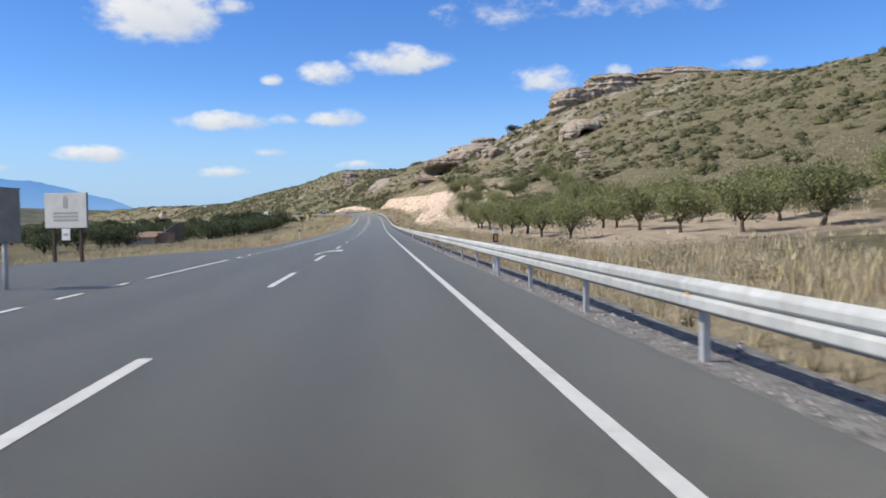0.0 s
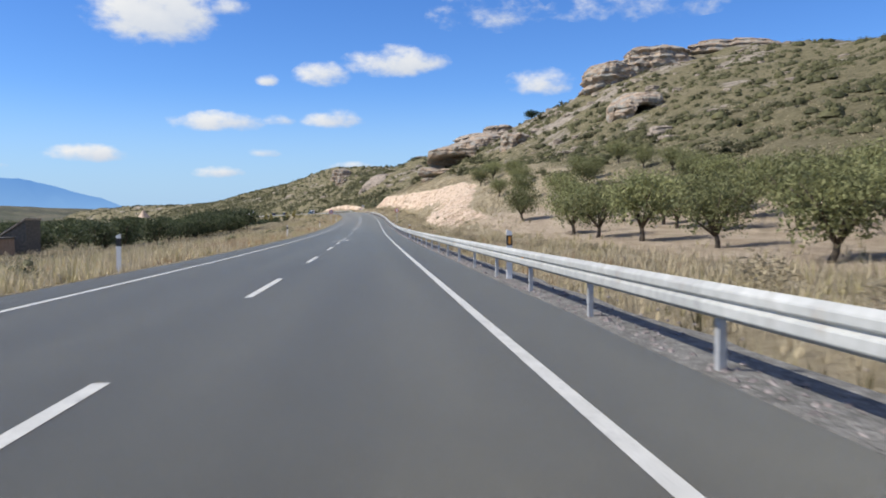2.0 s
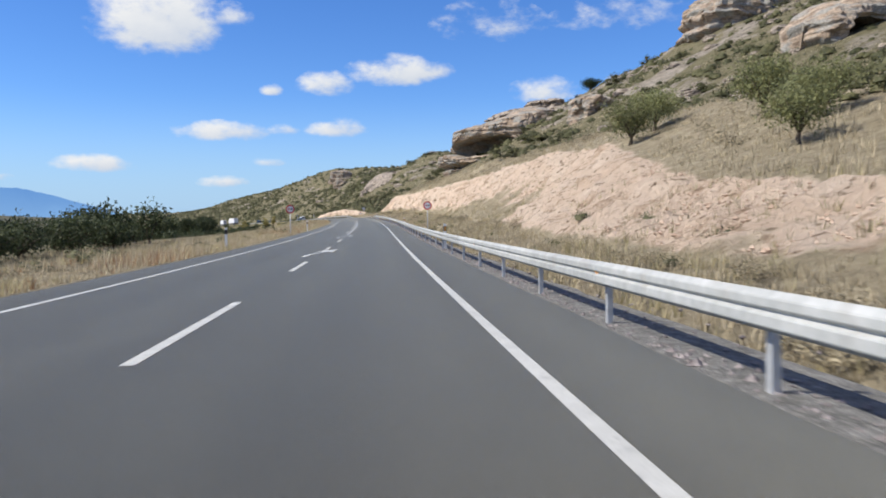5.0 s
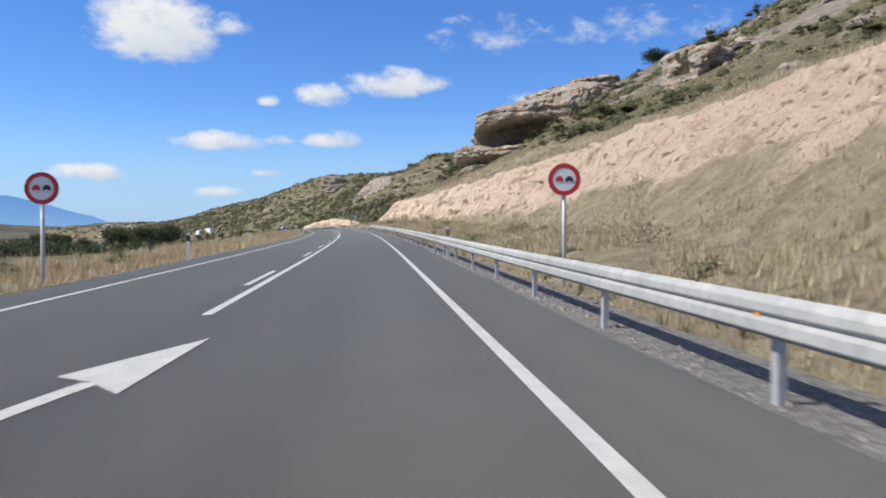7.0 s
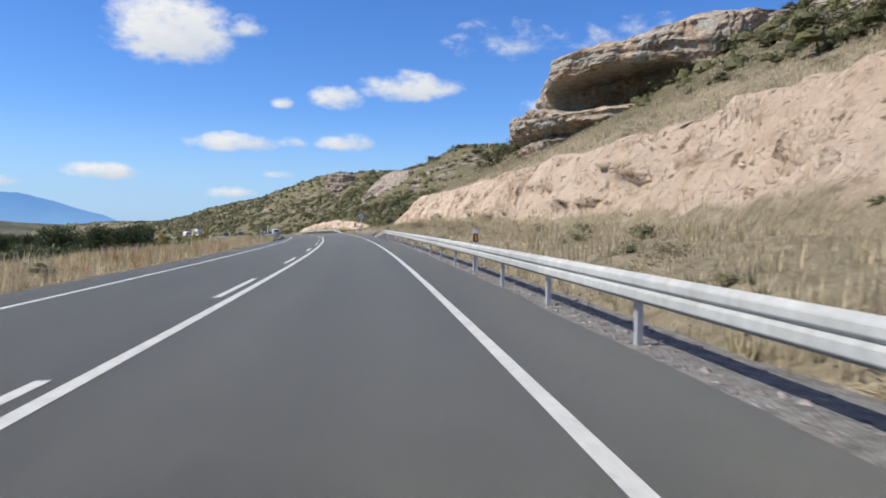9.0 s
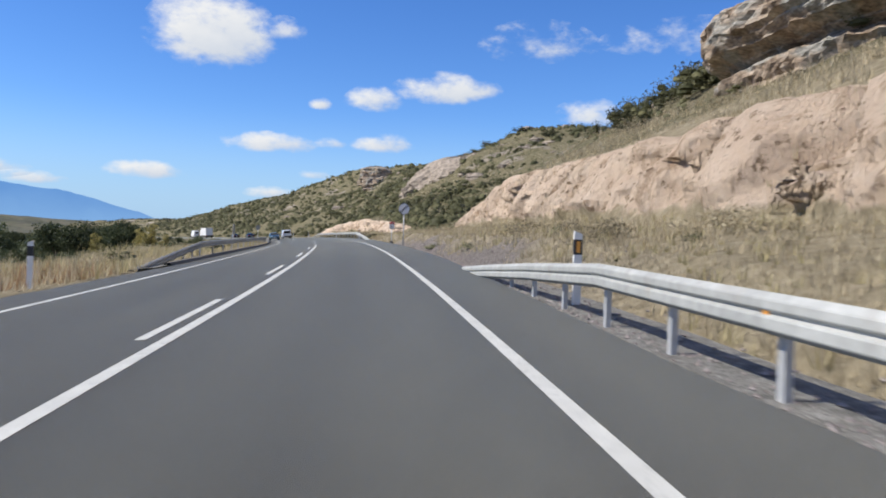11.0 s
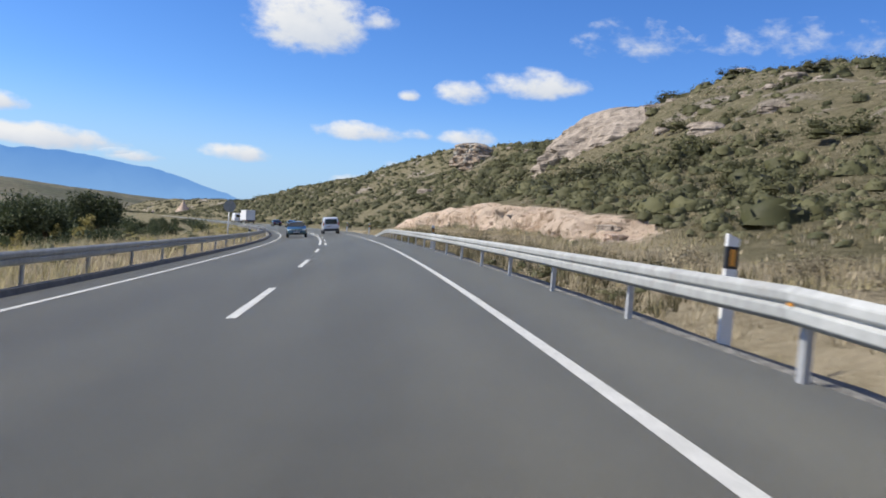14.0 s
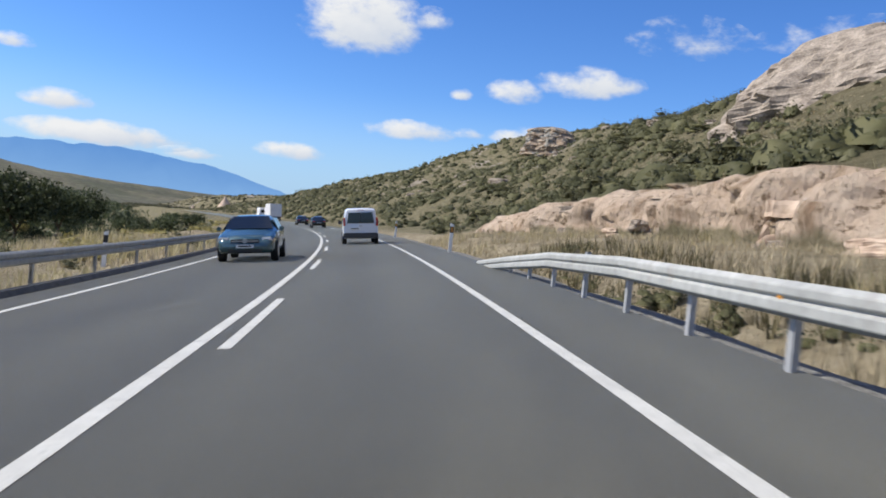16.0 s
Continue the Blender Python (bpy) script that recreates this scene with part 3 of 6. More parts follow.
# ---- the ground ----
def gravel_at(s, u):
    """The bare stony verge between the two rails."""
    return np.interp(s, (304, 314, 366, 376), (0, .95, .95, 0)) * np.clip((u - 3) / .5, 0, 1) * np.clip((6.4 + 1.2 * vnoise(s / 6, 3.1) - u) / 2, 0, 1)


def cover_at(s, u):
    """Masks: cut earth, orchard soil, bare rock."""
    n1 = fbm(s / 7, u / 7, 6.6, 3)
    wob = s + 5 * vnoise(s / 31, u / 23, 2.5)
    tu, cu = np.interp(wob, _S, _TOE_U), np.interp(wob, _S, _TOP_U)
    face = np.clip((u - tu + .3) / 1.2, 0, 1) * np.clip((cu + 1.0 - u) / 1.4, 0, 1)
    along = np.interp(s, (126, 140, 152, 190, 352, 376, 386, 402, 412, 480, 500), (0, .6, .85, 1, 1, 1, 0, 0, 1, 1, 0))
    low = np.interp(s, (185, 192, 226, 262, 300, 380), (.2, .9, .9, .5, .25, .1)) * np.interp(s, (200, 230), (1.0, .9))
    bite = np.clip(1.5 - (u - tu) / np.maximum(cu - tu, 1) * np.interp(s, (190, 215, 250, 300), (2.1, 2.6, 4.5, 6.0)) + .8 * n1, 0, 1)
    earth = face * along * (1 - low * bite)
    earth = np.maximum(earth, np.interp(s, (180, 186, 190, 200), (0, .3, .3, 0)) * np.clip((u - 13) / 2, 0, 1) * np.clip((25 - u) / 3, 0, 1))
    soil = np.interp(s, (20, 45, 128, 150), (0, 1, 1, 0)) * np.clip((u - 9.5) / 2, 0, 1) * np.clip((32 - u) / 6, 0, 1)
    gravel = gravel_at(s, u)
    rock = np.clip((u - 30) / 12, 0, 1) * np.clip(.55 + .5 * n1 + np.interp(s, (150, 260, 340, 380, 440, 520, 700), (-.4, -.12, .1, -.25, -.1, -.25, -.2)), 0, 1)
    rock = np.maximum(rock, gravel)
    return earth, soil, rock


def straw_at(s, u):
    """Where dry grass covers the ground: the verges and the foot of the slopes."""
    return np.clip((np.interp(s, (120, 150, 300, 380, 400), (14, 32, 26, 18, 12.5)) + 3 * vnoise(s / 9, u / 9, 1.9) - u) / 4, 0, 1) * np.clip((u + 24) / 8, 0, 1) * np.interp(s, (480, 560), (1, 0))


def build_ground():
    ss = np.concatenate([np.arange(-110, -10, 6), np.arange(-10, 290, .8), np.arange(290, 390, .32), np.arange(390, 500, .5), np.arange(500, 720, 4), np.arange(720, 1500, 15)])
    uu = np.concatenate([np.arange(-600, -120, 24), np.arange(-120, -24, 5), np.arange(-24, -9, 1.5), [-8.2, -7.6, -6.95, -6.2, -3, 0, 2.2, 2.9, 3.3, 3.7, 4.1, 4.5, 5.0, 5.6, 6.2, 6.8],
                         np.arange(7.4, 10, .42), np.arange(10, 17, .24), np.arange(17, 22, .42), np.arange(22.2, 24, .8), np.arange(24, 60, 1.6), np.arange(60, 165, 4), np.arange(170, 620, 30)])
    S, U = np.meshgrid(ss, uu, indexing="ij")
    earth, soil, rock = cover_at(S, U)
    # gullies and ledges in the cut face
    h = land_h(S, U)
    flute = np.interp(S, (200, 260, 300, 395, 410, 480), (.5, .8, 1.7, 1.5, 2.3, 2.3))
    gully = flute * (.75 * fbm(S / 2.4, h / 6.0, 3.1, 4) - .55 * np.abs(fbm(S / 3.6, h / 7.0, 9.1, 3))) - .9 * flute * np.exp(-(fbm(S / 3.2, h / 11.0, 6.3, 3) / .07) ** 2) + .3 * vnoise(S / 3.0, h / .9, 5.0) + .22 * fbm(S / .9, h / .7, 1.2, 3) + np.interp(S, (400, 410, 478, 485), (0, .42, .42, 0)) * fbm(S / 1.4, h / .55, 4.7, 4)
    P = land_xyz(S, U + earth * np.clip(gully, -1.2, 1.2) * 1.25)
    P[..., 2] = np.interp(S, SG, LZ) + h + earth * .34 * fbm(S / 1.5, U / .9, 7.7, 4) + rock * (U > 20) * .5 * np.abs(fbm(S / 5, U / 3, 4.2, 3))
    a, b = len(ss), len(uu)
    i = np.arange(a * b).reshape(a, b)
    quads = np.stack([i[:-1, :-1], i[:-1, 1:], i[1:, 1:], i[1:, :-1]], -1).reshape(-1, 4)
    ob = array_mesh("ground", P.reshape(-1, 3), quads, LAND, smooth=True)
    col = ob.data.attributes.new("cover", "FLOAT_COLOR", "POINT")
    c = np.stack([earth, soil, rock, straw_at(S, U)], -1).astype(np.float32)
    col.data.foreach_set("color", c.ravel())
    ob.data.attributes.new("stony", "FLOAT", "POINT").data.foreach_set("value", (gravel_at(S, U) * .9).astype(np.float32).ravel())
    return tagged(ob, "dry grassy verges, ploughed orchard soil, earth cuttings and a rocky hillside", "ground", kind="structure")


build_ground()


def build_plain():
    """The valley floor out to the horizon, and the low brown hills across it."""
    ang = np.radians(np.arange(-75, 100.1, 1.2))
    rad = np.concatenate([np.geomspace(420, 4600, 70)])
    A, R = np.meshgrid(ang, rad, indexing="ij")
    X, Y = -10 - np.sin(A) * R, 250 + np.cos(A) * R
    deg = np.degrees(A)
    rise = np.interp(deg, (-75, 0, 12, 18, 23, 27, 31, 34, 38, 50, 70, 100), (30, 30, 20, 20, 27, 36, 45, 60, 58, 60, 48, 30))
    top = np.clip((R - 750) / 800, 0, 1) ** 1.3
    Z = -9 + top * (rise + 14) * (.86 + .25 * fbm(X / 260, Y / 260, 2.2, 4)) - np.clip((R - 1900) / 2000, 0, 1) * 60
    a, b = A.shape
    i = np.arange(a * b).reshape(a, b)
    quads = np.stack([i[:-1, :-1], i[:-1, 1:], i[1:, 1:], i[1:, :-1]], -1).reshape(-1, 4)
    mat = surface("far_scrubland", ((.04, .046, .027), (.08, .076, .046), (.135, .118, .076)), .012, .95, spots=(.03, .5, .66, (.055, .06, .03)), detail=10, fine=(.12, .4))
    ob = array_mesh("valley_ground", np.stack([X, Y, Z], -1).reshape(-1, 3), quads, mat, smooth=True)
    tagged(ob, "wide brown valley floor with low scrubby hills", "valley", kind="structure")


build_plain()


def build_mountain():
    """The blue mountain on the horizon, a glowing backdrop with haze in its colour."""
    az = np.arange(8, 62.1, .35)
    el = np.interp(az, (8, 14.5, 16.2, 18.2, 19.7, 21.6, 24.8, 28.4, 31, 34.8, 38, 44, 62), (-.3, .3, 1.0, 1.8, 2.15, 2.7, 3.15, 3.4, 3.4, 3.2, 2.9, 2.6, 1.6))
    el = el + .05 * fbm(az * 1.3, 2.2, 1.0, 4)
    lev = np.linspace(0, 1, 14)
    V = []
    for a_, e_ in zip(az, el):
        for t_ in lev:
            r = 4450 - 500 * (1 - t_) + 120 * float(vnoise(a_ * 1.1, t_ * 3, 7.0))
            z = (-40 + (4450 * math.tan(radians(e_)) + 40) * t_)
            V.append((-10 - math.sin(radians(a_)) * r, 150 + math.cos(radians(a_)) * r, z))
    k = len(lev)
    i = np.arange(len(az) * k).reshape(len(az), k)
    quads = np.stack([i[:-1, :-1], i[:-1, 1:], i[1:, 1:], i[1:, :-1]], -1).reshape(-1, 4)
    m = bpy.data.materials.new("hazed_mountain_glow")
    m.use_nodes = True
    t = m.node_tree
    n, l = t.nodes, t.links
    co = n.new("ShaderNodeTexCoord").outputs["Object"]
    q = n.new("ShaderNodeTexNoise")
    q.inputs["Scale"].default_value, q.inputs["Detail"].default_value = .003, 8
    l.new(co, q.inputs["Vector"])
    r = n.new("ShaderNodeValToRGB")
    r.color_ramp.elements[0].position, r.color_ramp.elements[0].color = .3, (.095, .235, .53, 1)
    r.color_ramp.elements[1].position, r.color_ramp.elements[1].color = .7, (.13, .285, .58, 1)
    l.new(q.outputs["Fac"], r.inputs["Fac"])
    # Haze is put into the glow: paler blue towards the foot.
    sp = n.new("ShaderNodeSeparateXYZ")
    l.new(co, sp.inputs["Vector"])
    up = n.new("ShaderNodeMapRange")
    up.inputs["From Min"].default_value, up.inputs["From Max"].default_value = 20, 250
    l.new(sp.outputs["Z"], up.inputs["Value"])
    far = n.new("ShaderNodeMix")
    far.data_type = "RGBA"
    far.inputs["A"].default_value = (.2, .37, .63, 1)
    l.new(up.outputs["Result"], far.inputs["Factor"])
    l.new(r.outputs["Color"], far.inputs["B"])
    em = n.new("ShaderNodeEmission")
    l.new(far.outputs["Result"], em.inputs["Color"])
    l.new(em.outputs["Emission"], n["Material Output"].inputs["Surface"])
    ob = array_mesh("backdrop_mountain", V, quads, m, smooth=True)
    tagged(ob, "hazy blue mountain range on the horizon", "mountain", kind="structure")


build_mountain()

# ---- the road ----
def strip(name, edges, s0, s1, step, material, label, category, h=0.0, parent=None):
    """A band along the road between two edges (numbers or functions of s), with a short skirt."""
    ss = np.linspace(s0, s1, max(2, int(round((s1 - s0) / step)) + 1))
    cols = [(e(ss) if callable(e) else np.full_like(ss, e), hh) for e, hh in edges]
    P = np.stack([road_xyz(ss, c, hh + h) for c, hh in cols], 1)
    k = len(cols)
    i = np.arange(len(ss) * k).reshape(len(ss), k)
    quads = np.stack([i[:-1, :-1], i[:-1, 1:], i[1:, 1:], i[1:, :-1]], -1).reshape(-1, 4)
    ob = array_mesh(name, P.reshape(-1, 3), quads, material)
    if parent:
        ob.parent = parent
        if label:
            ob["label"] = label
        return ob
    return tagged(ob, label, category, kind="structure")


edge_right = lambda s: np.interp(s, (0, 300, 316), (2.74, 2.78, 3.08)) + .05 * vnoise(s / 2.1, 1.7)
edge_left = lambda s: np.interp(s, (-120, 28, 50, 310, 320), (-12.6, -12.6, -6.5, -6.45, -6.2)) + .06 * vnoise(s / 2.3, 8.7)
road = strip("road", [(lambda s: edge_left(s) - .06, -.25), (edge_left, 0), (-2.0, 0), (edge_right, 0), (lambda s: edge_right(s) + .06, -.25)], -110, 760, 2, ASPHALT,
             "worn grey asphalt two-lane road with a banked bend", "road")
_ss = np.linspace(-110, 760, 436)
_across = np.stack([edge_left(_ss) - .06, edge_left(_ss), np.full_like(_ss, -2.0), edge_right(_ss), edge_right(_ss) + .06], 1)
road.data.attributes.new("across", "FLOAT", "POINT").data.foreach_set("value", _across.astype(np.float32).ravel())
road.data.attributes.new("darker_stretch", "FLOAT", "POINT").data.foreach_set("value", np.repeat(np.interp(_ss, (186, 194, 318, 326), (.72, 1, 1, 0)), 5).astype(np.float32))
strip("verge_strip", [(lambda s: edge_right(s) - .02, -.03), (lambda s: edge_right(s) + .3, -.02 ), (lambda s: 3.82 + .12 * vnoise(s / 1.3, 2.2), -.06), (4.25, -.36)], -110, 312, 1, GRIT, "gritty grey strip under the guard rail", "verge")
strip("verge_strip", [(lambda s: edge_right(s) - .02, -.03), (lambda s: edge_right(s) + .2, -.02), (lambda s: 3.5 + .12 * vnoise(s / 1.3, 2.2), -.05), (3.8, -.3)], 362, 500, 1, GRIT, "gritty grey strip under the guard rail", "verge")
strip("verge_strip", [(-7.6, -.3), (lambda s: -7.3 + .1 * vnoise(s / 1.4, 5.5), -.04), (-6.45, .04), (-6.3, .04)], 316, 560, 1, GRIT, "gritty strip behind the dark kerb", "verge")
strip("kerb", [(-6.5, -.1), (-6.45, .11), (-6.27, .11), (-6.2, .0)], 318, 560, 2, KERB, "low dark kerb along the bend", "kerb")

U_RIGHT, U_MID, U_LEFT = 1.49, -2.01, -5.3


def marking(s0, s1, mid, width, taper=0.0):
    ob = strip("marking", [(lambda s: mid(s) - width / 2 if callable(mid) else np.full_like(s, mid - width / 2), .004), (lambda s: mid(s) + width / 2 if callable(mid) else np.full_like(s, mid + width / 2), .004)],
               s0, s1, 2, PAINT, "", "", parent=road)
    return ob


marking(-100, 760, U_RIGHT - .015, .135)
for a, b in ((-80, -2), (19.4, 29.8), (46.6, 760)):
    marking(a, b, U_LEFT, .13)
for a in (0.5, 3.2, 6.0, 8.6, 11.4, 14.0, 16.7, 31.5, 34.0, 36.5, 39.0, 41.5, 44.0):
    marking(a, a + 1.25, U_LEFT, .13)
# centre line: single strokes, then a solid line beside strokes, then the same the other way round
for e in (-17.5, -5, 7.5, 20.8, 32.6, 46.8, 58.8, 71.0, 83.6, 95.8, 105.6, 118.8, 131.0, 142.3, 155, 168, 181):
    marking(e - (5.7 if e == 142.3 else 4.8), e, U_MID, .14)
drift = lambda s: U_MID + np.interp(s, (200, 330, 350, 445, 560), (0, .02, .12, .42, .5))
marking(193, 344.2, drift, .15)
for e in (203.6, 218.4, 229.4, 241.6, 254, 266.5, 279, 291.3, 303.6, 315.8, 328.3, 340.8):
    marking(e - 5.0, e, lambda s: drift(s) - .3, .13)
for e in (350.5, 362.5, 374.6, 386.6, 398.6, 410.6):
    marking(e - 4.9, e, U_MID + .08, .14)
marking(417.4, 640, lambda s: drift(s) - .3, .15)
for e in (422.4, 431.8, 444.6, 457, 469.5, 482, 494.5):
    marking(e - 5, e, lambda s: drift(s) + .02, .13)


def bent_arrow(s0):
    """A painted arrow that bends back into the lane."""
    ss = np.linspace(0, 4.2, 11)
    side = lambda x: -.42 + .5 * (x / 4.2) ** 2
    verts, faces = [], []
    for x in ss:
        verts += [road_xyz(s0 + x, U_MID + side(x) - .09, .006), road_xyz(s0 + x, U_MID + side(x) + .09, .006)]
    for k in range(len(ss) - 1):
        faces.append((2 * k, 2 * k + 1, 2 * k + 3, 2 * k + 2))
    ob = array_mesh("arrow_shaft", verts, faces, PAINT)
    ob.parent = road
    tip = [road_xyz(s0 + 6.6, U_MID + .52, .007), road_xyz(s0 + 4.5, U_MID - .3, .007), road_xyz(s0 + 4.2, U_MID + .07, .007), road_xyz(s0 + 3.7, U_MID + .42, .007)]
    hd = array_mesh("arrow_head", tip, [(0, 1, 2), (0, 2, 3)], PAINT)
    hd.parent = road


for s0 in (33.6, 105.8, 158.5, 184.0):
    bent_arrow(s0)


def loose_stones(seed, m, s0, s1, spread, label, on_verge=False):
    r = np.random.default_rng(seed)
    s, u = r.uniform(s0, s1, m), (2.85 if on_verge else 3.12) + r.gamma(1.4, spread, m)
    size = r.uniform(.012, .04, m) * (1 + (r.random(m) < .04))
    P = road_xyz(s, u, -.02) if on_verge else land_xyz(s, u)
    base = np.array(((1, 0, 0), (-1, 0, 0), (0, 1, 0), (0, -1, 0), (0, 0, .7), (0, 0, -.7)))
    V = P[:, None] + (base * r.uniform(.6, 1.3, (m, 6, 1))) * size[:, None, None]
    f = np.array(((0, 2, 4), (2, 1, 4), (1, 3, 4), (3, 0, 4), (2, 0, 5), (1, 2, 5), (3, 1, 5), (0, 3, 5)))
    F = (np.arange(m)[:, None, None] * 6 + f).reshape(-1, 3)
    tagged(array_mesh("gravel", V.reshape(-1, 3), F, GRAVEL), label, "gravel", kind="stuff")


loose_stones(5, 13000, 308, 372, .8, "scattered grey gravel on the verge")
loose_stones(15, 6000, 0, 312, .22, "loose stones on the gritty strip under the rail", True)


def clods():
    """Crumbled earth lying on the cut slopes."""
    r = np.random.default_rng(6)
    m = 9000
    s, u = np.concatenate([r.uniform(130, 200, m // 2), r.uniform(200, 480, m // 2)]), r.uniform(7.5, 17, m)
    keep = cover_at(s, u)[0] > .55
    s, u = s[keep], u[keep]
    m = len(s)
    size = r.uniform(.03, .09, m) * (1 + .8 * (r.random(m) < .08))
    P = land_xyz(s, u)
    base = np.array(((1, 0, 0), (-1, 0, 0), (0, 1, 0), (0, -1, 0), (0, 0, .7), (0, 0, -.7)))
    V = P[:, None] + (base * r.uniform(.6, 1.3, (m, 6, 1))) * size[:, None, None]
    f = np.array(((0, 2, 4), (2, 1, 4), (1, 3, 4), (3, 0, 4), (2, 0, 5), (1, 2, 5), (3, 1, 5), (0, 3, 5)))
    F = (np.arange(m)[:, None, None] * 6 + f).reshape(-1, 3)
    clay = surface("crumbled_clay", ((.42, .3, .22), (.6, .46, .36)), .6, .95, bump=.5, bump_scale=12)
    tagged(array_mesh("earth_clods", V.reshape(-1, 3), F, clay), "crumbled pinkish earth on the cutting", "earth", kind="stuff")


clods()

# ---- guard rails ----
def beam_mesh(length):
    """One W-beam panel along y, its face towards -x, top edge 0.285 over the bottom."""
    prof = [(0, 0), (-.008, .004), (-.05, .034), (-.056, .046), (-.056, .112), (-.05, .124), (-.022, .14), (-.022, .15), (-.05, .168), (-.056, .18), (-.056, .232), (-.05, .246), (-.008, .28), (0, .285)]
    prof = prof + [(x + .006, z) for x, z in prof[::-1]]
    bm = bmesh.new()
    rings = [[bm.verts.new((x, y, z)) for x, z in prof] for y in (-.08, length * .5, length + .08)]
    for a, b in zip(rings[:-1], rings[1:]):
        for k in range(len(prof)):
            bm.faces.new((a[k], b[k], b[(k + 1) % len(prof)], a[(k + 1) % len(prof)]))
    bm.faces.new(rings[0])
    bm.faces.new(rings[-1][::-1])
    bmesh.ops.recalc_face_normals(bm, faces=bm.faces)
    me = bpy.data.meshes.new("beam")
    bm.to_mesh(me)
    bm.free()
    me.materials.append(ZINC)
    return me


def shared(name, bm, material):
    me = bpy.data.meshes.new(name)
    bmesh.ops.recalc_face_normals(bm, faces=bm.faces)
    bm.to_mesh(me)
    bm.free()
    me.materials.append(material)
    return me


def post_bm():
    bm = bmesh.new()
    box(bm, -.032, -.026, -.045, .045, -.6, .7)
    box(bm, .026, .032, -.045, .045, -.6, .7)
    box(bm, -.026, .026, -.045, -.039, -.6, .7)
    return bm


BEAM = beam_mesh(4.0)
POST = shared("post", post_bm(), ZINC_POST)
SPACER = shared("spacer", box(bmesh.new(), -.1, -.033, -.045, .045, .49, .68, .01), ZINC_POST)
CATEYE = shared("reflector", box(bmesh.new(), -.03, 0, -.03, .03, .11, .17, .006), AMBER)


def child(name, me, parent, m):
    ob = new(name, me)
    ob.parent = parent
    ob.matrix_world = m
    return ob


def guard_rail(label, s0, s1, u, side, dip_start=0, dip_end=0):
    """side +1: stands right of the road and faces left. dip: metres over which an end runs down into the ground."""
    rail = thing("guard_rail", label, "guard rail", at_road((s0 + s1) / 2, u), "guard rails along the road")
    bpy.context.view_layer.update()

    def low(s):
        drop = 0.0
        if dip_start and s < s0 + dip_start:
            drop = (s0 + dip_start - s) / dip_start
        if dip_end and s > s1 - dip_end:
            drop = max(drop, (s - s1 + dip_end) / dip_end)
        return .44 - .66 * drop ** 1.15

    s, k = s0, 0
    while s < s1 - .1:
        a, b = Vector(road_xyz(s, u - .1 * side, low(s)).tolist()), Vector(road_xyz(s + 4, u - .1 * side, low(s + 4)).tolist())
        y = (b - a).normalized()
        x = y.cross(Vector((0, 0, 1))).normalized()
        z = x.cross(y)
        if side < 0:
            m = Matrix(((-x.x, -y.x, z.x, b.x), (-x.y, -y.y, z.y, b.y), (-x.z, -y.z, z.z, b.z), (0, 0, 0, 1)))
        else:
            m = Matrix(((x.x, y.x, z.x, a.x), (x.y, y.y, z.y, a.y), (x.z, y.z, z.z, a.z), (0, 0, 0, 1)))
        child("beam", BEAM, rail, m)
        sink = low(s) - .44
        if sink > -.5:
            pm = at_road(s, u + .02 * side, sink) @ pose(0, 0, 0, 0, 0, 0 if side > 0 else 180)
            post = child("post", POST, rail, pm)
            if sink > -.05:
                child("spacer", SPACER, post, pm @ pose(.0, 0, 0))
                if k % 3 == 1:
                    child("reflector", CATEYE, rail, m @ pose(-.012, 0, .02))
            near_end = dip_start and s < s0 + dip_start or dip_end and s > s1 - dip_end - 10
            if near_end and low(s + 2) > .0:
                child("post", POST, rail, at_road(s + 2, u + .02 * side, low(s + 2) - .44) @ pose(0, 0, 0, 0, 0, 0 if side > 0 else 180))
        s, k = s + 4, k + 1
    return rail


guard_rail("galvanised W-beam guard rail on steel posts beside the verge", -45.2, 310.8, 2.95, 1, dip_end=12)
guard_rail("galvanised W-beam guard rail with both ends run into the ground", 361, 441, 2.98, 1, dip_start=16, dip_end=10)
guard_rail("shaded galvanised guard rail behind a dark kerb on the bend", 316, 548, -6.95, -1, dip_start=12)

# ---- delineator posts ----
def delineator():
    d = thing("delineator_post", "white plastic delineator post with black band and amber reflector", "delineator", group="delineator posts")
    bm = bmesh.new()
    for z0, z1, x in ((-.25, .72, .062), (.95, 1.08, .062)):
        box(bm, -x, x, -.03, .03, z0, z1)
    for v in bm.verts:
        if v.co.z > 1.07:
            v.co.z -= .05 if v.co.x > 0 else 0
    part("shaft", bm, WHITE, d)
    part("band", box(bmesh.new(), -.063, .063, -.031, .031, .72, .95), BLACK, d, "black band")
    part("reflector", box(bmesh.new(), -.025, .03, -.036, -.03, .75, .92), AMBER, d, "amber reflector")
    return d


first = delineator()
first.matrix_world = at_road(20.5, 3.16)
for s, u in ((70.2, 3.16), (117.2, 3.16), (164, 3.16), (211.4, 3.16), (256, 3.16), (301.4, 3.3), (379.2, 3.4), (408.5, 3.3), (448.3, 3.0), (472.9, 3.0), (499, 3.1)):
    copy_thing(first, at_road(s, u))
for s, u in ((76.3, -7.2), (126, -7.5), (171.4, -7.5), (214.4, -6.9), (309.1, -7.5), (444, -7.9), (492, -7.6)):
    copy_thing(first, at_road(s, u, -.05, 180))

# ---- traffic signs ----
def sign_post(parent, top, r=.045):
    bm = bmesh.new()
    tube(bm, [(0, .05, -.8), (0, .05, top)], [r, r], 12)
    return part("post", bm, ZINC_POST, parent, "grey steel post", True)


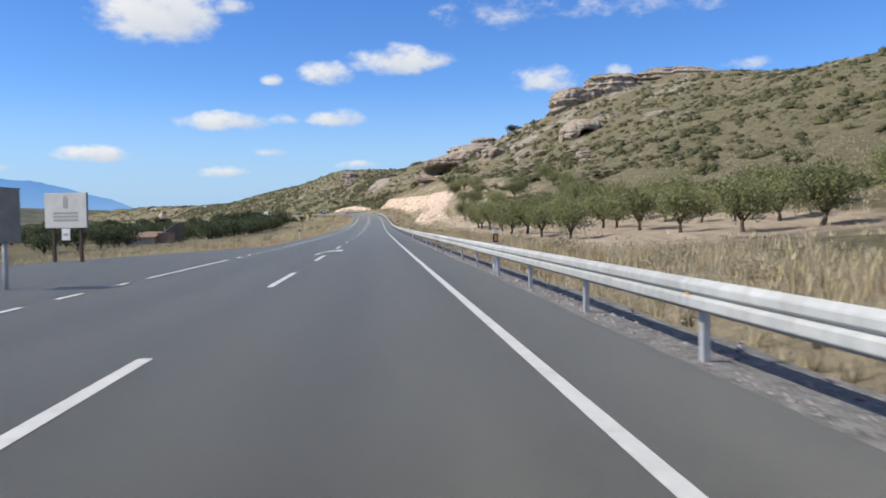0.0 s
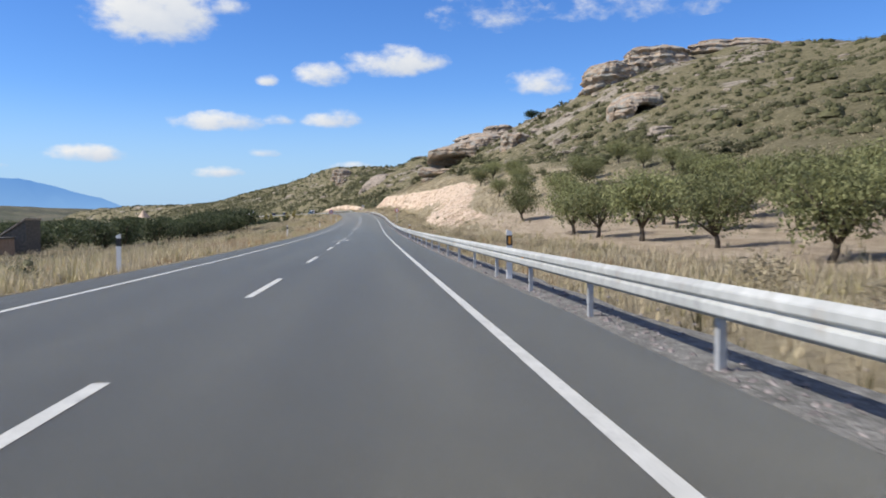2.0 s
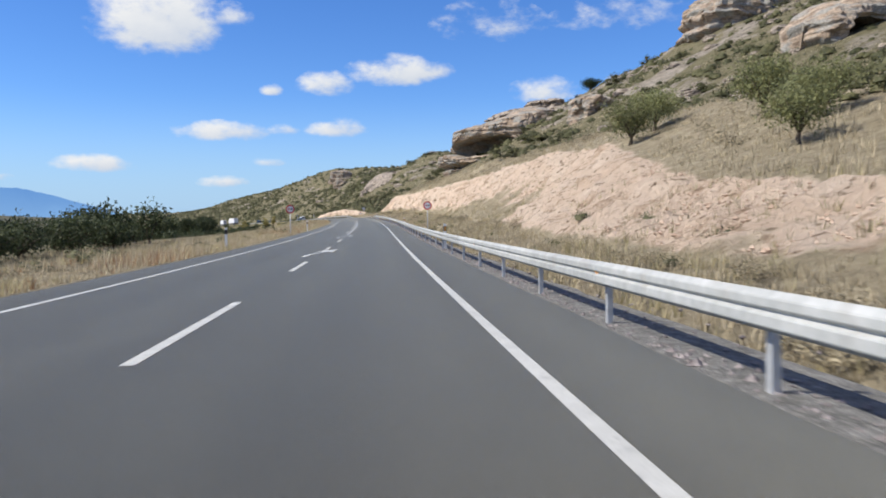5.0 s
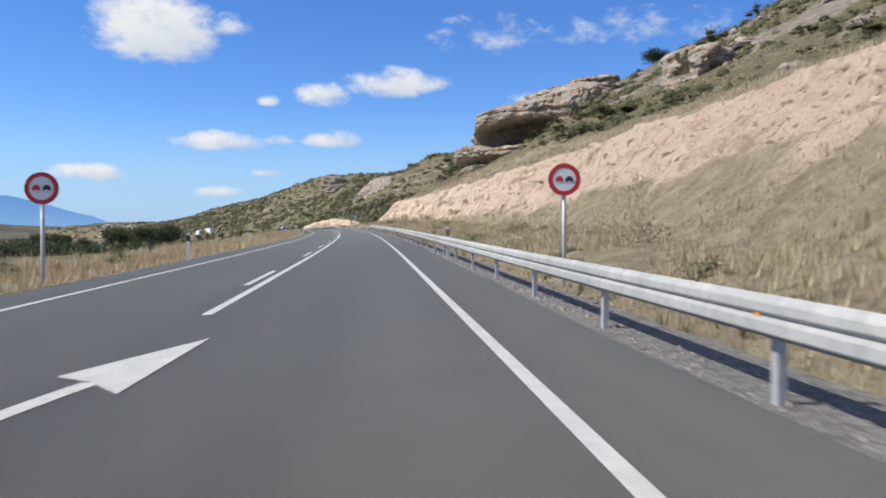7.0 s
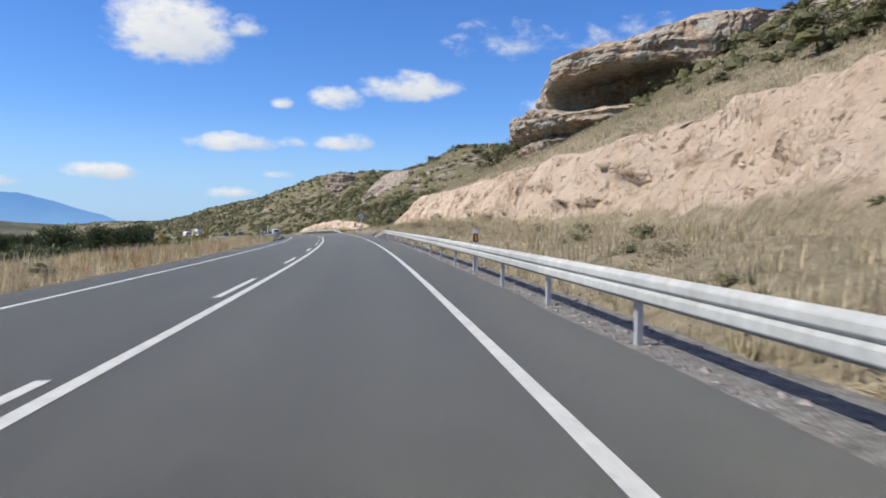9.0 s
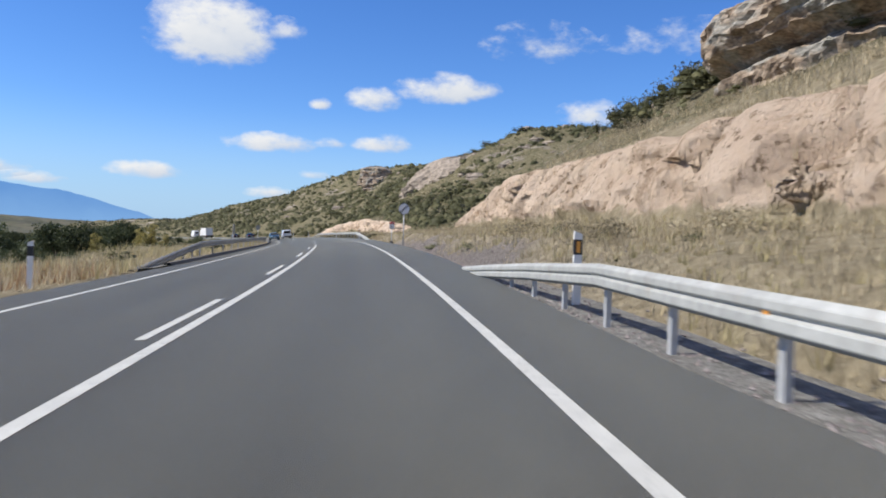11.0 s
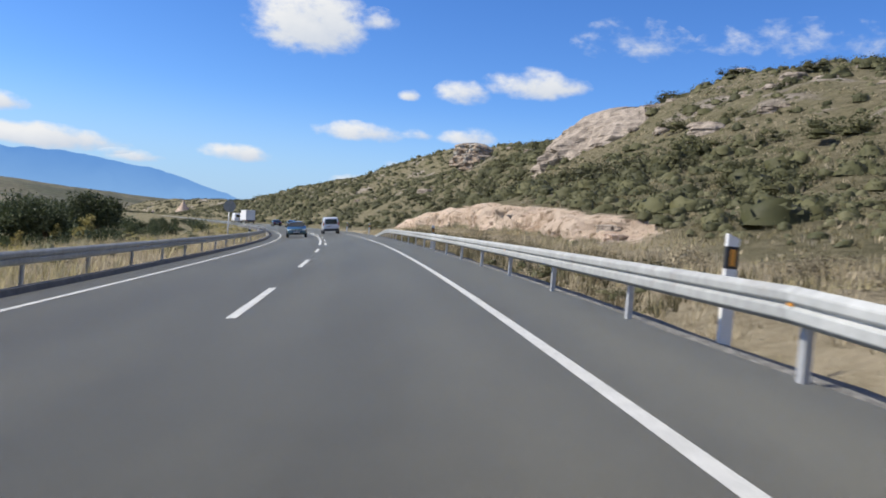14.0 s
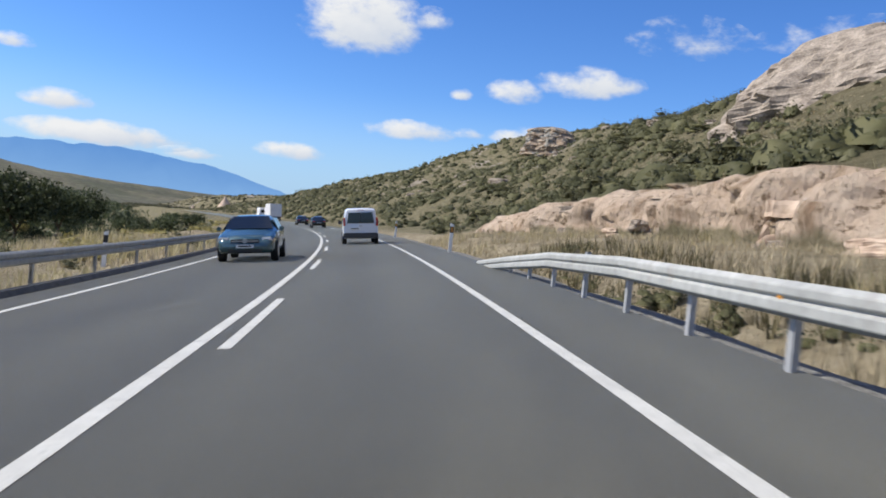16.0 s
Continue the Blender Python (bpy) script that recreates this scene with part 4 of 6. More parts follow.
def car_symbol(parent, x, material):
    bm = bmesh.new()
    box(bm, x - .085, x + .085, -.022, -.016, -.03, .03)
    box(bm, x - .055, x + .055, -.022, -.016, .03, .075)
    box(bm, x - .08, x - .045, -.022, -.016, -.055, -.03)
    box(bm, x + .045, x + .08, -.022, -.016, -.055, -.03)
    part("car_symbol", bm, material, parent)


def round_sign(label, m, kind):
    d = thing("traffic_sign", label, "traffic sign", m, "traffic signs")
    top = 2.32
    plate = part("plate", disc(bmesh.new(), .375, -.01, .015), SIGN_BACK if kind == "back" else SIGN_WHITE, d, "round metal plate")
    plate.location.z = top
    sign_post(d, top + .2)
    if kind == "no_passing":
        ring = part("red_ring", disc(bmesh.new(), .374, -.016, -.0102, 48, .27), RED, d, "red ring")
        ring.location.z = top
        for x, mm in ((-.115, RED), (.115, BLACK)):
            car_symbol(ring, x, mm)
    elif kind == "end":
        ring = part("grey_ring", disc(bmesh.new(), .374, -.016, -.0102, 48, .352), SIGN_GREY, d, "dark thin rim")
        ring.location.z = top
        for k in (-2, -1, 0, 1, 2):
            half = math.sqrt(.36 ** 2 - (k * .034) ** 2)
            bar = part("bar", box(bmesh.new(), -half, half, -.018, -.0105, -.011, .011), SIGN_GREY, ring, "dark diagonal bar")
            bar.matrix_basis = pose(0, 0, 0, 0, -45, 0) @ pose(0, 0, k * .034)
    else:
        rib = part("rib", box(bmesh.new(), -.03, .03, -.05, -.0105, -.33, .33), SIGN_BACK, d)
        rib.location.z = top
    return d


round_sign("round no-overtaking sign with red ring on a grey post", at_road(200, 4.75, -.12, -6), "no_passing")
round_sign("round no-overtaking sign with red ring on a grey post", at_road(201, -7.3, -.15, 4), "no_passing")
round_sign("round white end-of-restrictions sign with dark diagonal bars", at_road(344, 3.95, -.05, -5), "end")
round_sign("back of a round metal traffic sign behind the rail", at_road(423.2, -7.75, .1, 0), "back")


def lettering(body, size, m, material, parent):
    cu = bpy.data.curves.new("lettering", "FONT")
    cu.body, cu.size, cu.align_x, cu.align_y, cu.extrude = body, size, "CENTER", "CENTER", .001
    tmp = bpy.data.objects.new("lettering", cu)
    scene.collection.objects.link(tmp)
    bpy.context.view_layer.update()
    me = bpy.data.meshes.new_from_object(tmp.evaluated_get(bpy.context.evaluated_depsgraph_get()))
    bpy.data.objects.remove(tmp)
    me.materials.clear()
    me.materials.append(material)
    ob = new("lettering", me)
    ob.parent = parent
    ob.matrix_basis = m @ pose(0, 0, 0, 90, 0, 0)
    return ob


def kilometre_sign():
    d = thing("kilometre_sign", "small white kilometre plate with red head on a post", "road sign", at_road(348.4, 3.55, 0, -4))
    plate = part("plate", box(bmesh.new(), -.18, .18, -.012, .012, .92, 1.28, .004), SIGN_WHITE, d, "white plate")
    head = part("red_head", box(bmesh.new(), -.18, .18, -.012, .012, 1.284, 1.45, .004), RED, d, "red head plate")
    rim = bmesh.new()
    for x0, x1, z0, z1 in ((-.18, .18, .92, .935), (-.18, .18, 1.265, 1.28), (-.18, -.165, .935, 1.265), (.165, .18, .935, 1.265)):
        box(rim, x0, x1, -.0155, -.0125, z0, z1)
    part("rim", rim, BLACK, plate)
    lettering("73", .22, pose(0, -.014, 1.04), BLACK, plate)
    lettering("km", .1, pose(0, -.014, 1.2), BLACK, plate)
    lettering("N-122", .12, pose(0, -.014, 1.365), SIGN_WHITE, head)
    sign_post(d, 1.3, .03)
    part("footing", box(bmesh.new(), -.12, .12, -.08, .14, -.3, .04, .02), GRIT, d, "rough concrete footing")


kilometre_sign()


def side_sign():
    d = thing("road_sign", "back of a tall rectangular road sign behind the rail", "road sign", at_road(357, -8.5, -.2, 81))
    part("plate", box(bmesh.new(), -.3, .3, -.012, .012, 1.25, 2.15, .004), SIGN_BACK, d)
    sign_post(d, 2.1)


side_sign()


def junction_signs():
    d = thing("direction_sign", "pair of narrow direction plates on a grey post at the junction", "road sign", at_road(16.7, -7.25, -.36, 86))
    for y, dz in ((-.06, 0), (.12, -.02)):
        p = part("plate", box(bmesh.new(), -.42, .42, y - .012, y + .012, 1.3 + dz, 2.36 + dz, .01), SIGN_BACK if y < 0 else SIGN_WHITE, d)
        part("rim", box(bmesh.new(), -.43, .43, y - .02, y - .013, 2.36 + dz, 2.39 + dz), SIGN_GREY, p)
    sign_post(d, 2.38, .05)
    b = thing("notice_board", "faded white notice board with emblem on two dark posts", "notice board", at_road(30.4, -11.2, -.15, -15))
    face = part("panel", box(bmesh.new(), -.85, .85, -.03, .03, 1.4, 2.68, .01), surface("faded_board", ((.55, .55, .5), (.66, .66, .62)), 2, .6, spots=(3, .6, .8, (.45, .44, .4))), b)
    part("panel_edge", box(bmesh.new(), .85, .88, -.035, .035, 1.39, 2.69), SIGN_GREY, b, "dark edge")
    faded = plain("faded_print", (.36, .36, .34), .7)
    em = bmesh.new()
    box(em, -.09, .09, -.036, -.031, 2.12, 2.5)
    box(em, -.05, .05, -.036, -.031, 2.5, 2.58)
    part("emblem", em, faded, face, "faded grey emblem")
    for z in (1.95, 1.82, 1.69):
        part("text_bar", box(bmesh.new(), -.5, .5, -.036, -.031, z - .035, z + .035), faded, face, "faded line of writing")
    for x in (-.55, .55):
        part("post", box(bmesh.new(), x - .05, x + .05, .0, .1, -.4, 1.5), surface("dark_timber", ((.05, .04, .03), (.1, .08, .06)), 9, .9), b)
    small = part("small_plate", box(bmesh.new(), -.17, .17, -.05, -.03, .95, 1.38, .005), SIGN_WHITE, b, "small white plate")
    part("text_bar", box(bmesh.new(), -.1, .1, -.056, -.051, 1.12, 1.2), faded, small)


junction_signs()


def ruin():
    """The low shed with a sloping tile roof and the gabled stone hut beside it, below the road."""
    brick = surface("old_brick", ((.2, .13, .09), (.34, .24, .17), (.4, .3, .22)), 6, .95, bump=.5, bump_scale=12)
    stone = surface("dark_stone", ((.08, .075, .065), (.19, .17, .145)), 5, .95, bump=.6, bump_scale=8)
    tile = surface("clay_tiles", ((.24, .16, .115), (.42, .3, .22)), 8, .9, bump=.5, bump_scale=16)
    pale = surface("pale_plaster", ((.3, .28, .24), (.44, .41, .36)), 3, .95, spots=(2, .55, .7, (.22, .2, .17)))
    base = float(land_h(122, -34))
    b = thing("farm_shed", "low farm shed with clay tile roof and steep stone hut", "shed", at_road(122, -34, base - .15, 0))
    for x0, x1 in ((-2.8, -2.2), (-1.4, 2.0)):
        part("wall", box(bmesh.new(), x0, x1, -3.0, -2.75, -.3, 1.12), pale, b, "pale plastered front wall")
    part("wall", box(bmesh.new(), -2.8, 2.0, .8, 1.05, -.3, 1.6), brick, b, "brown brick back wall")
    for x in (-2.8, 1.75):
        part("wall", box(bmesh.new(), x, x + .25, -2.75, .8, -.3, 1.1), brick, b)
    part("lintel", box(bmesh.new(), -2.2, -1.4, -2.99, -2.76, .95, 1.12), stone, b, "dark lintel over the opening")
    for k in range(20):
        x = -2.95 + k * .26
        rib = bmesh.new()
        tube(rib, [(x, -3.25, 1.14), (x, -1.1, 1.5), (x, 1.2, 1.88)], [.14, .135, .13], 8)
        part("tile_row", rib, tile, b)
    part("lean_to", box(bmesh.new(), 2.05, 3.6, -1.2, 2.2, -.3, 1.62, .03), brick, b, "lower brick annexe")
    part("annexe_roof", box(bmesh.new(), 1.98, 3.7, -1.35, 2.3, 1.63, 1.76, .02), stone, b, "dark flat roof edge")
    outline = ((1.0, -.3), (3.6, -.3), (3.6, 3.2), (1.0, 1.5))
    g = bmesh.new()
    ends = [[g.verts.new((x, y, z)) for x, z in outline] for y in (4.4, 7.6)]
    g.faces.new(ends[0])
    g.faces.new(ends[1][::-1])
    for k in range(4):
        g.faces.new((ends[0][k], ends[1][k], ends[1][(k + 1) % 4], ends[0][(k + 1) % 4]))
    bmesh.ops.recalc_face_normals(g, faces=g.faces)
    part("gable", g, stone, b, "dark stone gable")
    q = bmesh.new()
    vs = [q.verts.new(p) for y in (4.25, 7.75) for p in ((.85, y, 1.42), (3.65, y, 3.25), (3.65, y, 3.4), (.85, y, 1.57))]
    for c in ((0, 1, 2, 3), (7, 6, 5, 4), (0, 4, 5, 1), (1, 5, 6, 2), (2, 6, 7, 3), (3, 7, 4, 0)):
        q.faces.new([vs[n] for n in c])
    bmesh.ops.recalc_face_normals(q, faces=q.faces)
    part("roof", q, BOULDER, b, "grey stone slab roof")
    part("flue", box(bmesh.new(), 2.3, 2.45, 1.2, 1.35, 1.7, 2.6, .02), pale, b, "thin pale flue")


ruin()

# ---- vehicles ----
GLASS = plain("dark_glass", (.01, .012, .014), .06, spec=.6)
TYRE = plain("tyre_rubber", (.02, .02, .02), .85)
RIM = plain("alloy_rim", (.4, .4, .41), .3, .8)
TRIM = plain("grey_trim", (.05, .052, .055), .6)
TAIL = plain("red_lamp", (.42, .02, .02), .2)
CLEAR = plain("clear_lamp", (.75, .77, .8), .1, .3)
PLATE_W = plain("number_plate", (.75, .75, .73), .5)


def car_body(bm, stations, rows):
    """Loft along y: each station is (y, sill, belt, roof height, belt half width, roof half width)."""
    rings = []
    for y, sill, belt, roof, wb, wr in stations:
        pts = [(wb * .93, sill), (wb, sill + (belt - sill) * .3), (wb * 1.0, belt - .06), (wb * .985, belt), (wr + (wb * .985 - wr) * .45, belt + (roof - belt) * .55), (wr, roof - .07), (wr * .86, roof - .015), (0, roof)]
        full = pts + [(-x, z) for x, z in pts[-2::-1]]
        rings.append([bm.verts.new((x, y, z)) for x, z in full])
    for a, b in zip(rings[:-1], rings[1:]):
        for k in range(len(a) - 1):
            bm.faces.new((a[k], a[k + 1], b[k + 1], b[k]))
        bm.faces.new((a[-1], a[0], b[0], b[-1]))
    bm.faces.new(rings[0])
    bm.faces.new(rings[-1][::-1])
    bmesh.ops.recalc_face_normals(bm, faces=bm.faces)
    return bm


def wheel(parent, x, y, r=.31, w=.2):
    s = 1 if x > 0 else -1
    t = part("wheel", disc(bmesh.new(), r, -w / 2, w / 2, 28), TYRE, parent, "black tyre")
    t.matrix_basis = pose(x, y, r, 0, 0, 90)
    part("rim", disc(bmesh.new(), r * .62, -.006, .012, 20), RIM, t, "pale metal rim").matrix_basis = pose(0, -s * (w / 2 + .006), 0)
    return t


def quad_panel(pts, thick=.012):
    """A flat pane through four points, a little thick."""
    bm = bmesh.new()
    v = [Vector(p) for p in pts]
    nrm = (v[1] - v[0]).cross(v[3] - v[0]).normalized() * thick
    a, b = [bm.verts.new(p) for p in v], [bm.verts.new(p + nrm) for p in v]
    bm.faces.new(a[::-1])
    bm.faces.new(b)
    for k in range(4):
        bm.faces.new((a[k], a[(k + 1) % 4], b[(k + 1) % 4], b[k]))
    return bm


def small_van(m):
    paint = plain("white_van_paint", (.7, .73, .78), .25, coat=.6)
    v = thing("van", "small white delivery van seen from behind in its lane", "van", m)
    st = [(-2.1, .36, .98, 1.7, .84, .7), (-2.06, .3, 1.0, 1.78, .87, .72), (-1.6, .28, 1.0, 1.83, .885, .74), (.2, .28, 1.0, 1.83, .89, .74), (.75, .28, 1.0, 1.76, .885, .7), (1.35, .28, 1.02, 1.14, .87, .66), (2.0, .3, .85, .98, .8, .6), (2.12, .36, .7, .8, .7, .5)]
    body = part("body", car_body(bmesh.new(), st, 0), paint, v, "white painted body", True)
    mod = body.modifiers.new("edge", "BEVEL")
    mod.width, mod.segments, mod.limit_method = .025, 2, "ANGLE"
    part("rear_bumper", box(bmesh.new(), -.86, .86, -2.2, -1.98, .32, .58, .04), TRIM, v, "dark grey bumper")
    part("rear_window", quad_panel([(-.68, -2.108, 1.06), (.68, -2.108, 1.06), (.6, -2.09, 1.6), (-.6, -2.09, 1.6)]), GLASS, v, "dark rear window")
    part("window_pillar", box(bmesh.new(), -.014, .014, -2.126, -2.1, 1.06, 1.6), TRIM, v)
    for x in (-1, 1):
        part("tail_lamp", box(bmesh.new(), min(x * .76, x * .86), max(x * .76, x * .86), -2.13, -2.0, .92, 1.34, .02), TAIL, v, "red tail lamp")
        part("headlamp", box(bmesh.new(), min(x * .45, x * .74), max(x * .45, x * .74), 1.95, 2.1, .68, .86, .03), CLEAR, v, "clear headlamp")
        part("side_window", quad_panel([(x * .872, .3, 1.08), (x * .872, 1.05, 1.08), (x * .79, .75, 1.55), (x * .79, .3, 1.6)][::x]), GLASS, v, "dark side window")
        mir = part("mirror", box(bmesh.new(), min(x * .9, x * 1.08), max(x * .9, x * 1.08), .82, .94, 1.0, 1.2, .03), TRIM, v, "black wing mirror")
        for y in (-1.38, 1.35):
            wheel(v, x * .8, y)
    part("windscreen", quad_panel([(.72, 1.36, 1.1), (-.72, 1.36, 1.1), (-.62, .78, 1.7), (.62, .78, 1.7)]), GLASS, v, "dark windscreen")
    pl = part("number_plate", box(bmesh.new(), -.56, -.04, -2.14, -2.1, .74, .85), PLATE_W, v, "white number plate")
    part("text_bar", box(bmesh.new(), -.5, -.1, -2.146, -2.141, .77, .82), TRIM, pl)
    part("badge", box(bmesh.new(), -.07, .07, -2.135, -2.1, .9, .96, .01), RIM, v, "small chrome badge")
    part("wiper", box(bmesh.new(), 0, .4, -2.15, -2.12, 1.1, 1.115), BLACK, v)
    part("roof_lamp", box(bmesh.new(), -.14, .14, -2.09, -2.02, 1.7, 1.735), TAIL, v)
    return v


def saloon(m, colour, label, name="car", front_detail=True):
    paint = plain("car_paint", colour, .22, .4, .8)
    v = thing(name, label, "car", m)
    st = [(-2.28, .4, .82, .9, .74, .5), (-2.2, .28, .86, .98, .84, .6), (-1.65, .25, .9, 1.04, .87, .62), (-1.0, .25, .92, 1.36, .88, .56), (-.2, .25, .92, 1.46, .885, .58), (.45, .25, .92, 1.4, .885, .56), (1.15, .25, .9, .99, .87, .64), (1.9, .26, .78, .86, .84, .62), (2.2, .3, .66, .74, .78, .5), (2.3, .38, .56, .62, .66, .4)]
    body = part("body", car_body(bmesh.new(), st, 0), paint, v, "", True)
    part("windscreen", quad_panel([(.74, 1.17, 1.0), (-.74, 1.17, 1.0), (-.56, .46, 1.385), (.56, .46, 1.385)], .018), GLASS, v, "dark windscreen")
    part("rear_window", quad_panel([(-.7, -1.63, 1.05), (.7, -1.63, 1.05), (.55, -.98, 1.36), (-.55, -.98, 1.36)], .02), GLASS, v, "dark rear window")
    for x in (-1, 1):
        for y0, y1 in ((-.15, .72), (-1.0, -.2)):
            part("side_window", quad_panel([(x * .872, y0, .96), (x * .872, y1, .96), (x * .66, y1 - .3 * (y1 > 0), 1.34), (x * .66, y0 + .05, 1.36)][::x]), GLASS, v, "dark side window")
        part("headlamp", box(bmesh.new(), min(x * .46, x * .8), max(x * .46, x * .8), 1.98, 2.2, .6, .76, .04), CLEAR, v, "clear headlamp")
        part("tail_lamp", box(bmesh.new(), min(x * .5, x * .82), max(x * .5, x * .82), -2.3, -2.1, .72, .88, .03), TAIL, v, "red tail lamp")
        part("mirror", box(bmesh.new(), min(x * .9, x * 1.06), max(x * .9, x * 1.06), .72, .86, .94, 1.07, .03), paint, v)
        for y in (-1.36, 1.36):
            wheel(v, x * .8, y, .32, .21)
    if front_detail:
        part("grille", box(bmesh.new(), -.42, .42, 2.2, 2.3, .56, .7, .02), BLACK, v, "black grille")
        part("grille_bar", box(bmesh.new(), -.4, .4, 2.29, 2.325, .63, .66, .008), RIM, v, "chrome bar")
        part("badge", disc(bmesh.new(), .07, 2.3, 2.335, 20), RIM, v, "round chrome badge").location.z = .645
        part("air_intake", box(bmesh.new(), -.5, .5, 2.2, 2.3, .3, .42, .02), BLACK, v, "black air intake")
        pl = part("number_plate", box(bmesh.new(), -.26, .26, 2.29, 2.325, .44, .54), PLATE_W, v, "white number plate")
        part("text_bar", box(bmesh.new(), -.2, .2, 2.326, 2.331, .47, .515), TRIM, pl)
    else:
        pl = part("number_plate", box(bmesh.new(), -.26, .26, -2.33, -2.27, .6, .7), PLATE_W, v, "white number plate")
        part("text_bar", box(bmesh.new(), -.2, .2, -2.336, -2.331, .63, .675), TRIM, pl)
    return v


def box_truck(m):
    v = thing("lorry", "white box lorry far along the bend", "lorry", m)
    white = surface("lorry_panel", ((.66, .67, .68), (.75, .75, .76)), 1, .5)
    part("cargo_box", box(bmesh.new(), -1.2, 1.2, -6, 2.2, .95, 3.6, .04), white, v, "white cargo box")
    part("cab", box(bmesh.new(), -1.15, 1.15, 2.4, 4.3, .6, 2.9, .12), white, v, "white cab")
    part("windscreen", box(bmesh.new(), -1.0, 1.0, 4.28, 4.32, 1.6, 2.5), GLASS, v)
    part("chassis", box(bmesh.new(), -.9, .9, -6, 4, .5, .95), TRIM, v)
    for x in (-1.0, 1.0):
        for y in (-4.5, 3.2):
            wheel(v, x, y, .48, .28)
        part("tail_lamp", box(bmesh.new(), x - .12, x + .12, -6.05, -5.98, .8, .95), TAIL, v)


def camper(m):
    v = thing("camper_van", "white high-roofed camper van far along the bend", "van", m)
    white = plain("camper_white", (.75, .75, .75), .35, coat=.4)
    st = [(-3, .45, 1.2, 2.6, 1.0, .9), (-2.9, .4, 1.2, 2.75, 1.05, .93), (1.2, .4, 1.2, 2.75, 1.05, .93), (1.9, .4, 1.2, 2.3, 1.03, .85), (2.5, .4, 1.2, 1.4, 1.0, .8), (3.0, .45, 1.0, 1.1, .9, .7)]
    part("body", car_body(bmesh.new(), st, 0), white, v, "", True)
    part("rear_window", box(bmesh.new(), -.6, .6, -3.03, -2.98, 1.6, 2.2), GLASS, v)
    for x in (-.92, .92):
        for y in (-1.8, 1.9):
            wheel(v, x, y, .36, .24)
        part("tail_lamp", box(bmesh.new(), x - .08, x + .08, -3.05, -2.95, .9, 1.3), TAIL, v)


def in_lane(s, u, turn=0):
    """Pose of a vehicle with all wheels on the banked road."""
    tip, bank = math.degrees(math.atan(float(np.interp(s, _K, _GRADE)) / 100)), math.degrees(math.atan(float(np.interp(s, SG, TILT))))
    return at_road(s, u) @ pose(0, 0, 0, tip, -bank, 0) @ pose(0, 0, 0, 0, 0, turn)


small_van(in_lane(461.6, .1))
saloon(in_lane(446, -3.75, 180), (.055, .115, .145), "dark blue-green saloon car coming the other way")
saloon(in_lane(525, .2), (.012, .013, .016), "black saloon car driving ahead on the bend", front_detail=False)
saloon(in_lane(549, .1), (.02, .022, .03), "dark saloon car driving ahead on the bend", front_detail=False)
box_truck(in_lane(597, .1))
camper(in_lane(615, .1))

# ---- rocks ----
def rock_mesh(half, seed, cave=None, strata=.12, rough=.22, n=72, m=44, dome=False):
    """A block of bedded sandstone: half sizes (along the road, across, height). cave: (mid level, half level, bearing, half bearing, depth)."""
    a = np.linspace(0, math.tau, n, endpoint=False)
    t = np.linspace(0, 1, m)
    A, T = np.meshgrid(a, t, indexing="ij")
    ca, sa = np.cos(A), np.sin(A)
    sq = (np.abs(ca) ** 3.2 + np.abs(sa) ** 3.2) ** (-1 / 3.2)
    prof = np.where(T < .82, 1 - .1 * T, np.sqrt(np.clip(1 - ((T - .82) / .18) ** 2, 0, 1)) * .918)
    if dome:
        prof = np.sqrt(np.clip(1 - T ** 2.2, 0, 1))
    bed = strata * (vnoise(T * 9.0 + seed, seed * 1.7, .5 * np.sin(A * 2)) + .5 * vnoise(T * 22.0 + seed, seed * 2.7, .6 * ca))
    x, y = ca * sq, sa * sq
    lump = rough * fbm(x * 1.9 + seed, y * 1.9, T * 2.4 + seed, 5) + .06 * fbm(x * 7 + seed, y * 7, T * 9, 3)
    r = prof * (1 + bed * (T < .9) + lump)
    if cave:
        lev, hl, bear, hb, depth = cave
        d = np.abs((A - bear + math.pi) % math.tau - math.pi) / hb
        span = np.clip(1 - d ** 2, 0, 1)
        lift = lev + .05 * np.sin(A * 5 + seed)
        v = (T - lift) / (hl * np.sqrt(np.maximum(span, .02)))
        r = r * (1 - depth * span ** .4 * np.clip(1 - np.abs(v) ** 4, 0, 1))
        r = r * (1 + .1 * span * np.exp(-((T - lift - hl * 1.25) / .05) ** 2))
    z = T + .05 * fbm(x * 3 + seed, y * 3, 1.1, 3) * T
    V = np.stack([r * ca * sq * half[1], r * sa * sq * half[0], z * half[2]], -1).reshape(-1, 3)
    i = np.arange(n * m).reshape(n, m)
    j = np.roll(i, -1, 0)
    return V, np.stack([i[:, :-1], j[:, :-1], j[:, 1:], i[:, 1:]], -1).reshape(-1, 4)


def rock(name, label, s, u, half, base_h, seed, turn=0.0, cave=None, material=None, **kw):
    V, F = rock_mesh(half, seed, cave, **kw)
    ob = array_mesh(name, V, F, material or ROCK)
    bm = bmesh.new()
    bm.from_mesh(ob.data)
    bmesh.ops.holes_fill(bm, edges=[e for e in bm.edges if e.is_boundary])
    bm.to_mesh(ob.data)
    bm.free()
    p = road_xyz(s, u)
    p[2] = float(np.interp(s, SG, LZ)) + base_h
    ob.matrix_world = Matrix.Translation(Vector(p.tolist())) @ pose(0, 0, 0, 0, 0, math.degrees(float(np.interp(s, SG, HEAD))) + turn)
    return tagged(ob, label, "rock")


PI = math.pi


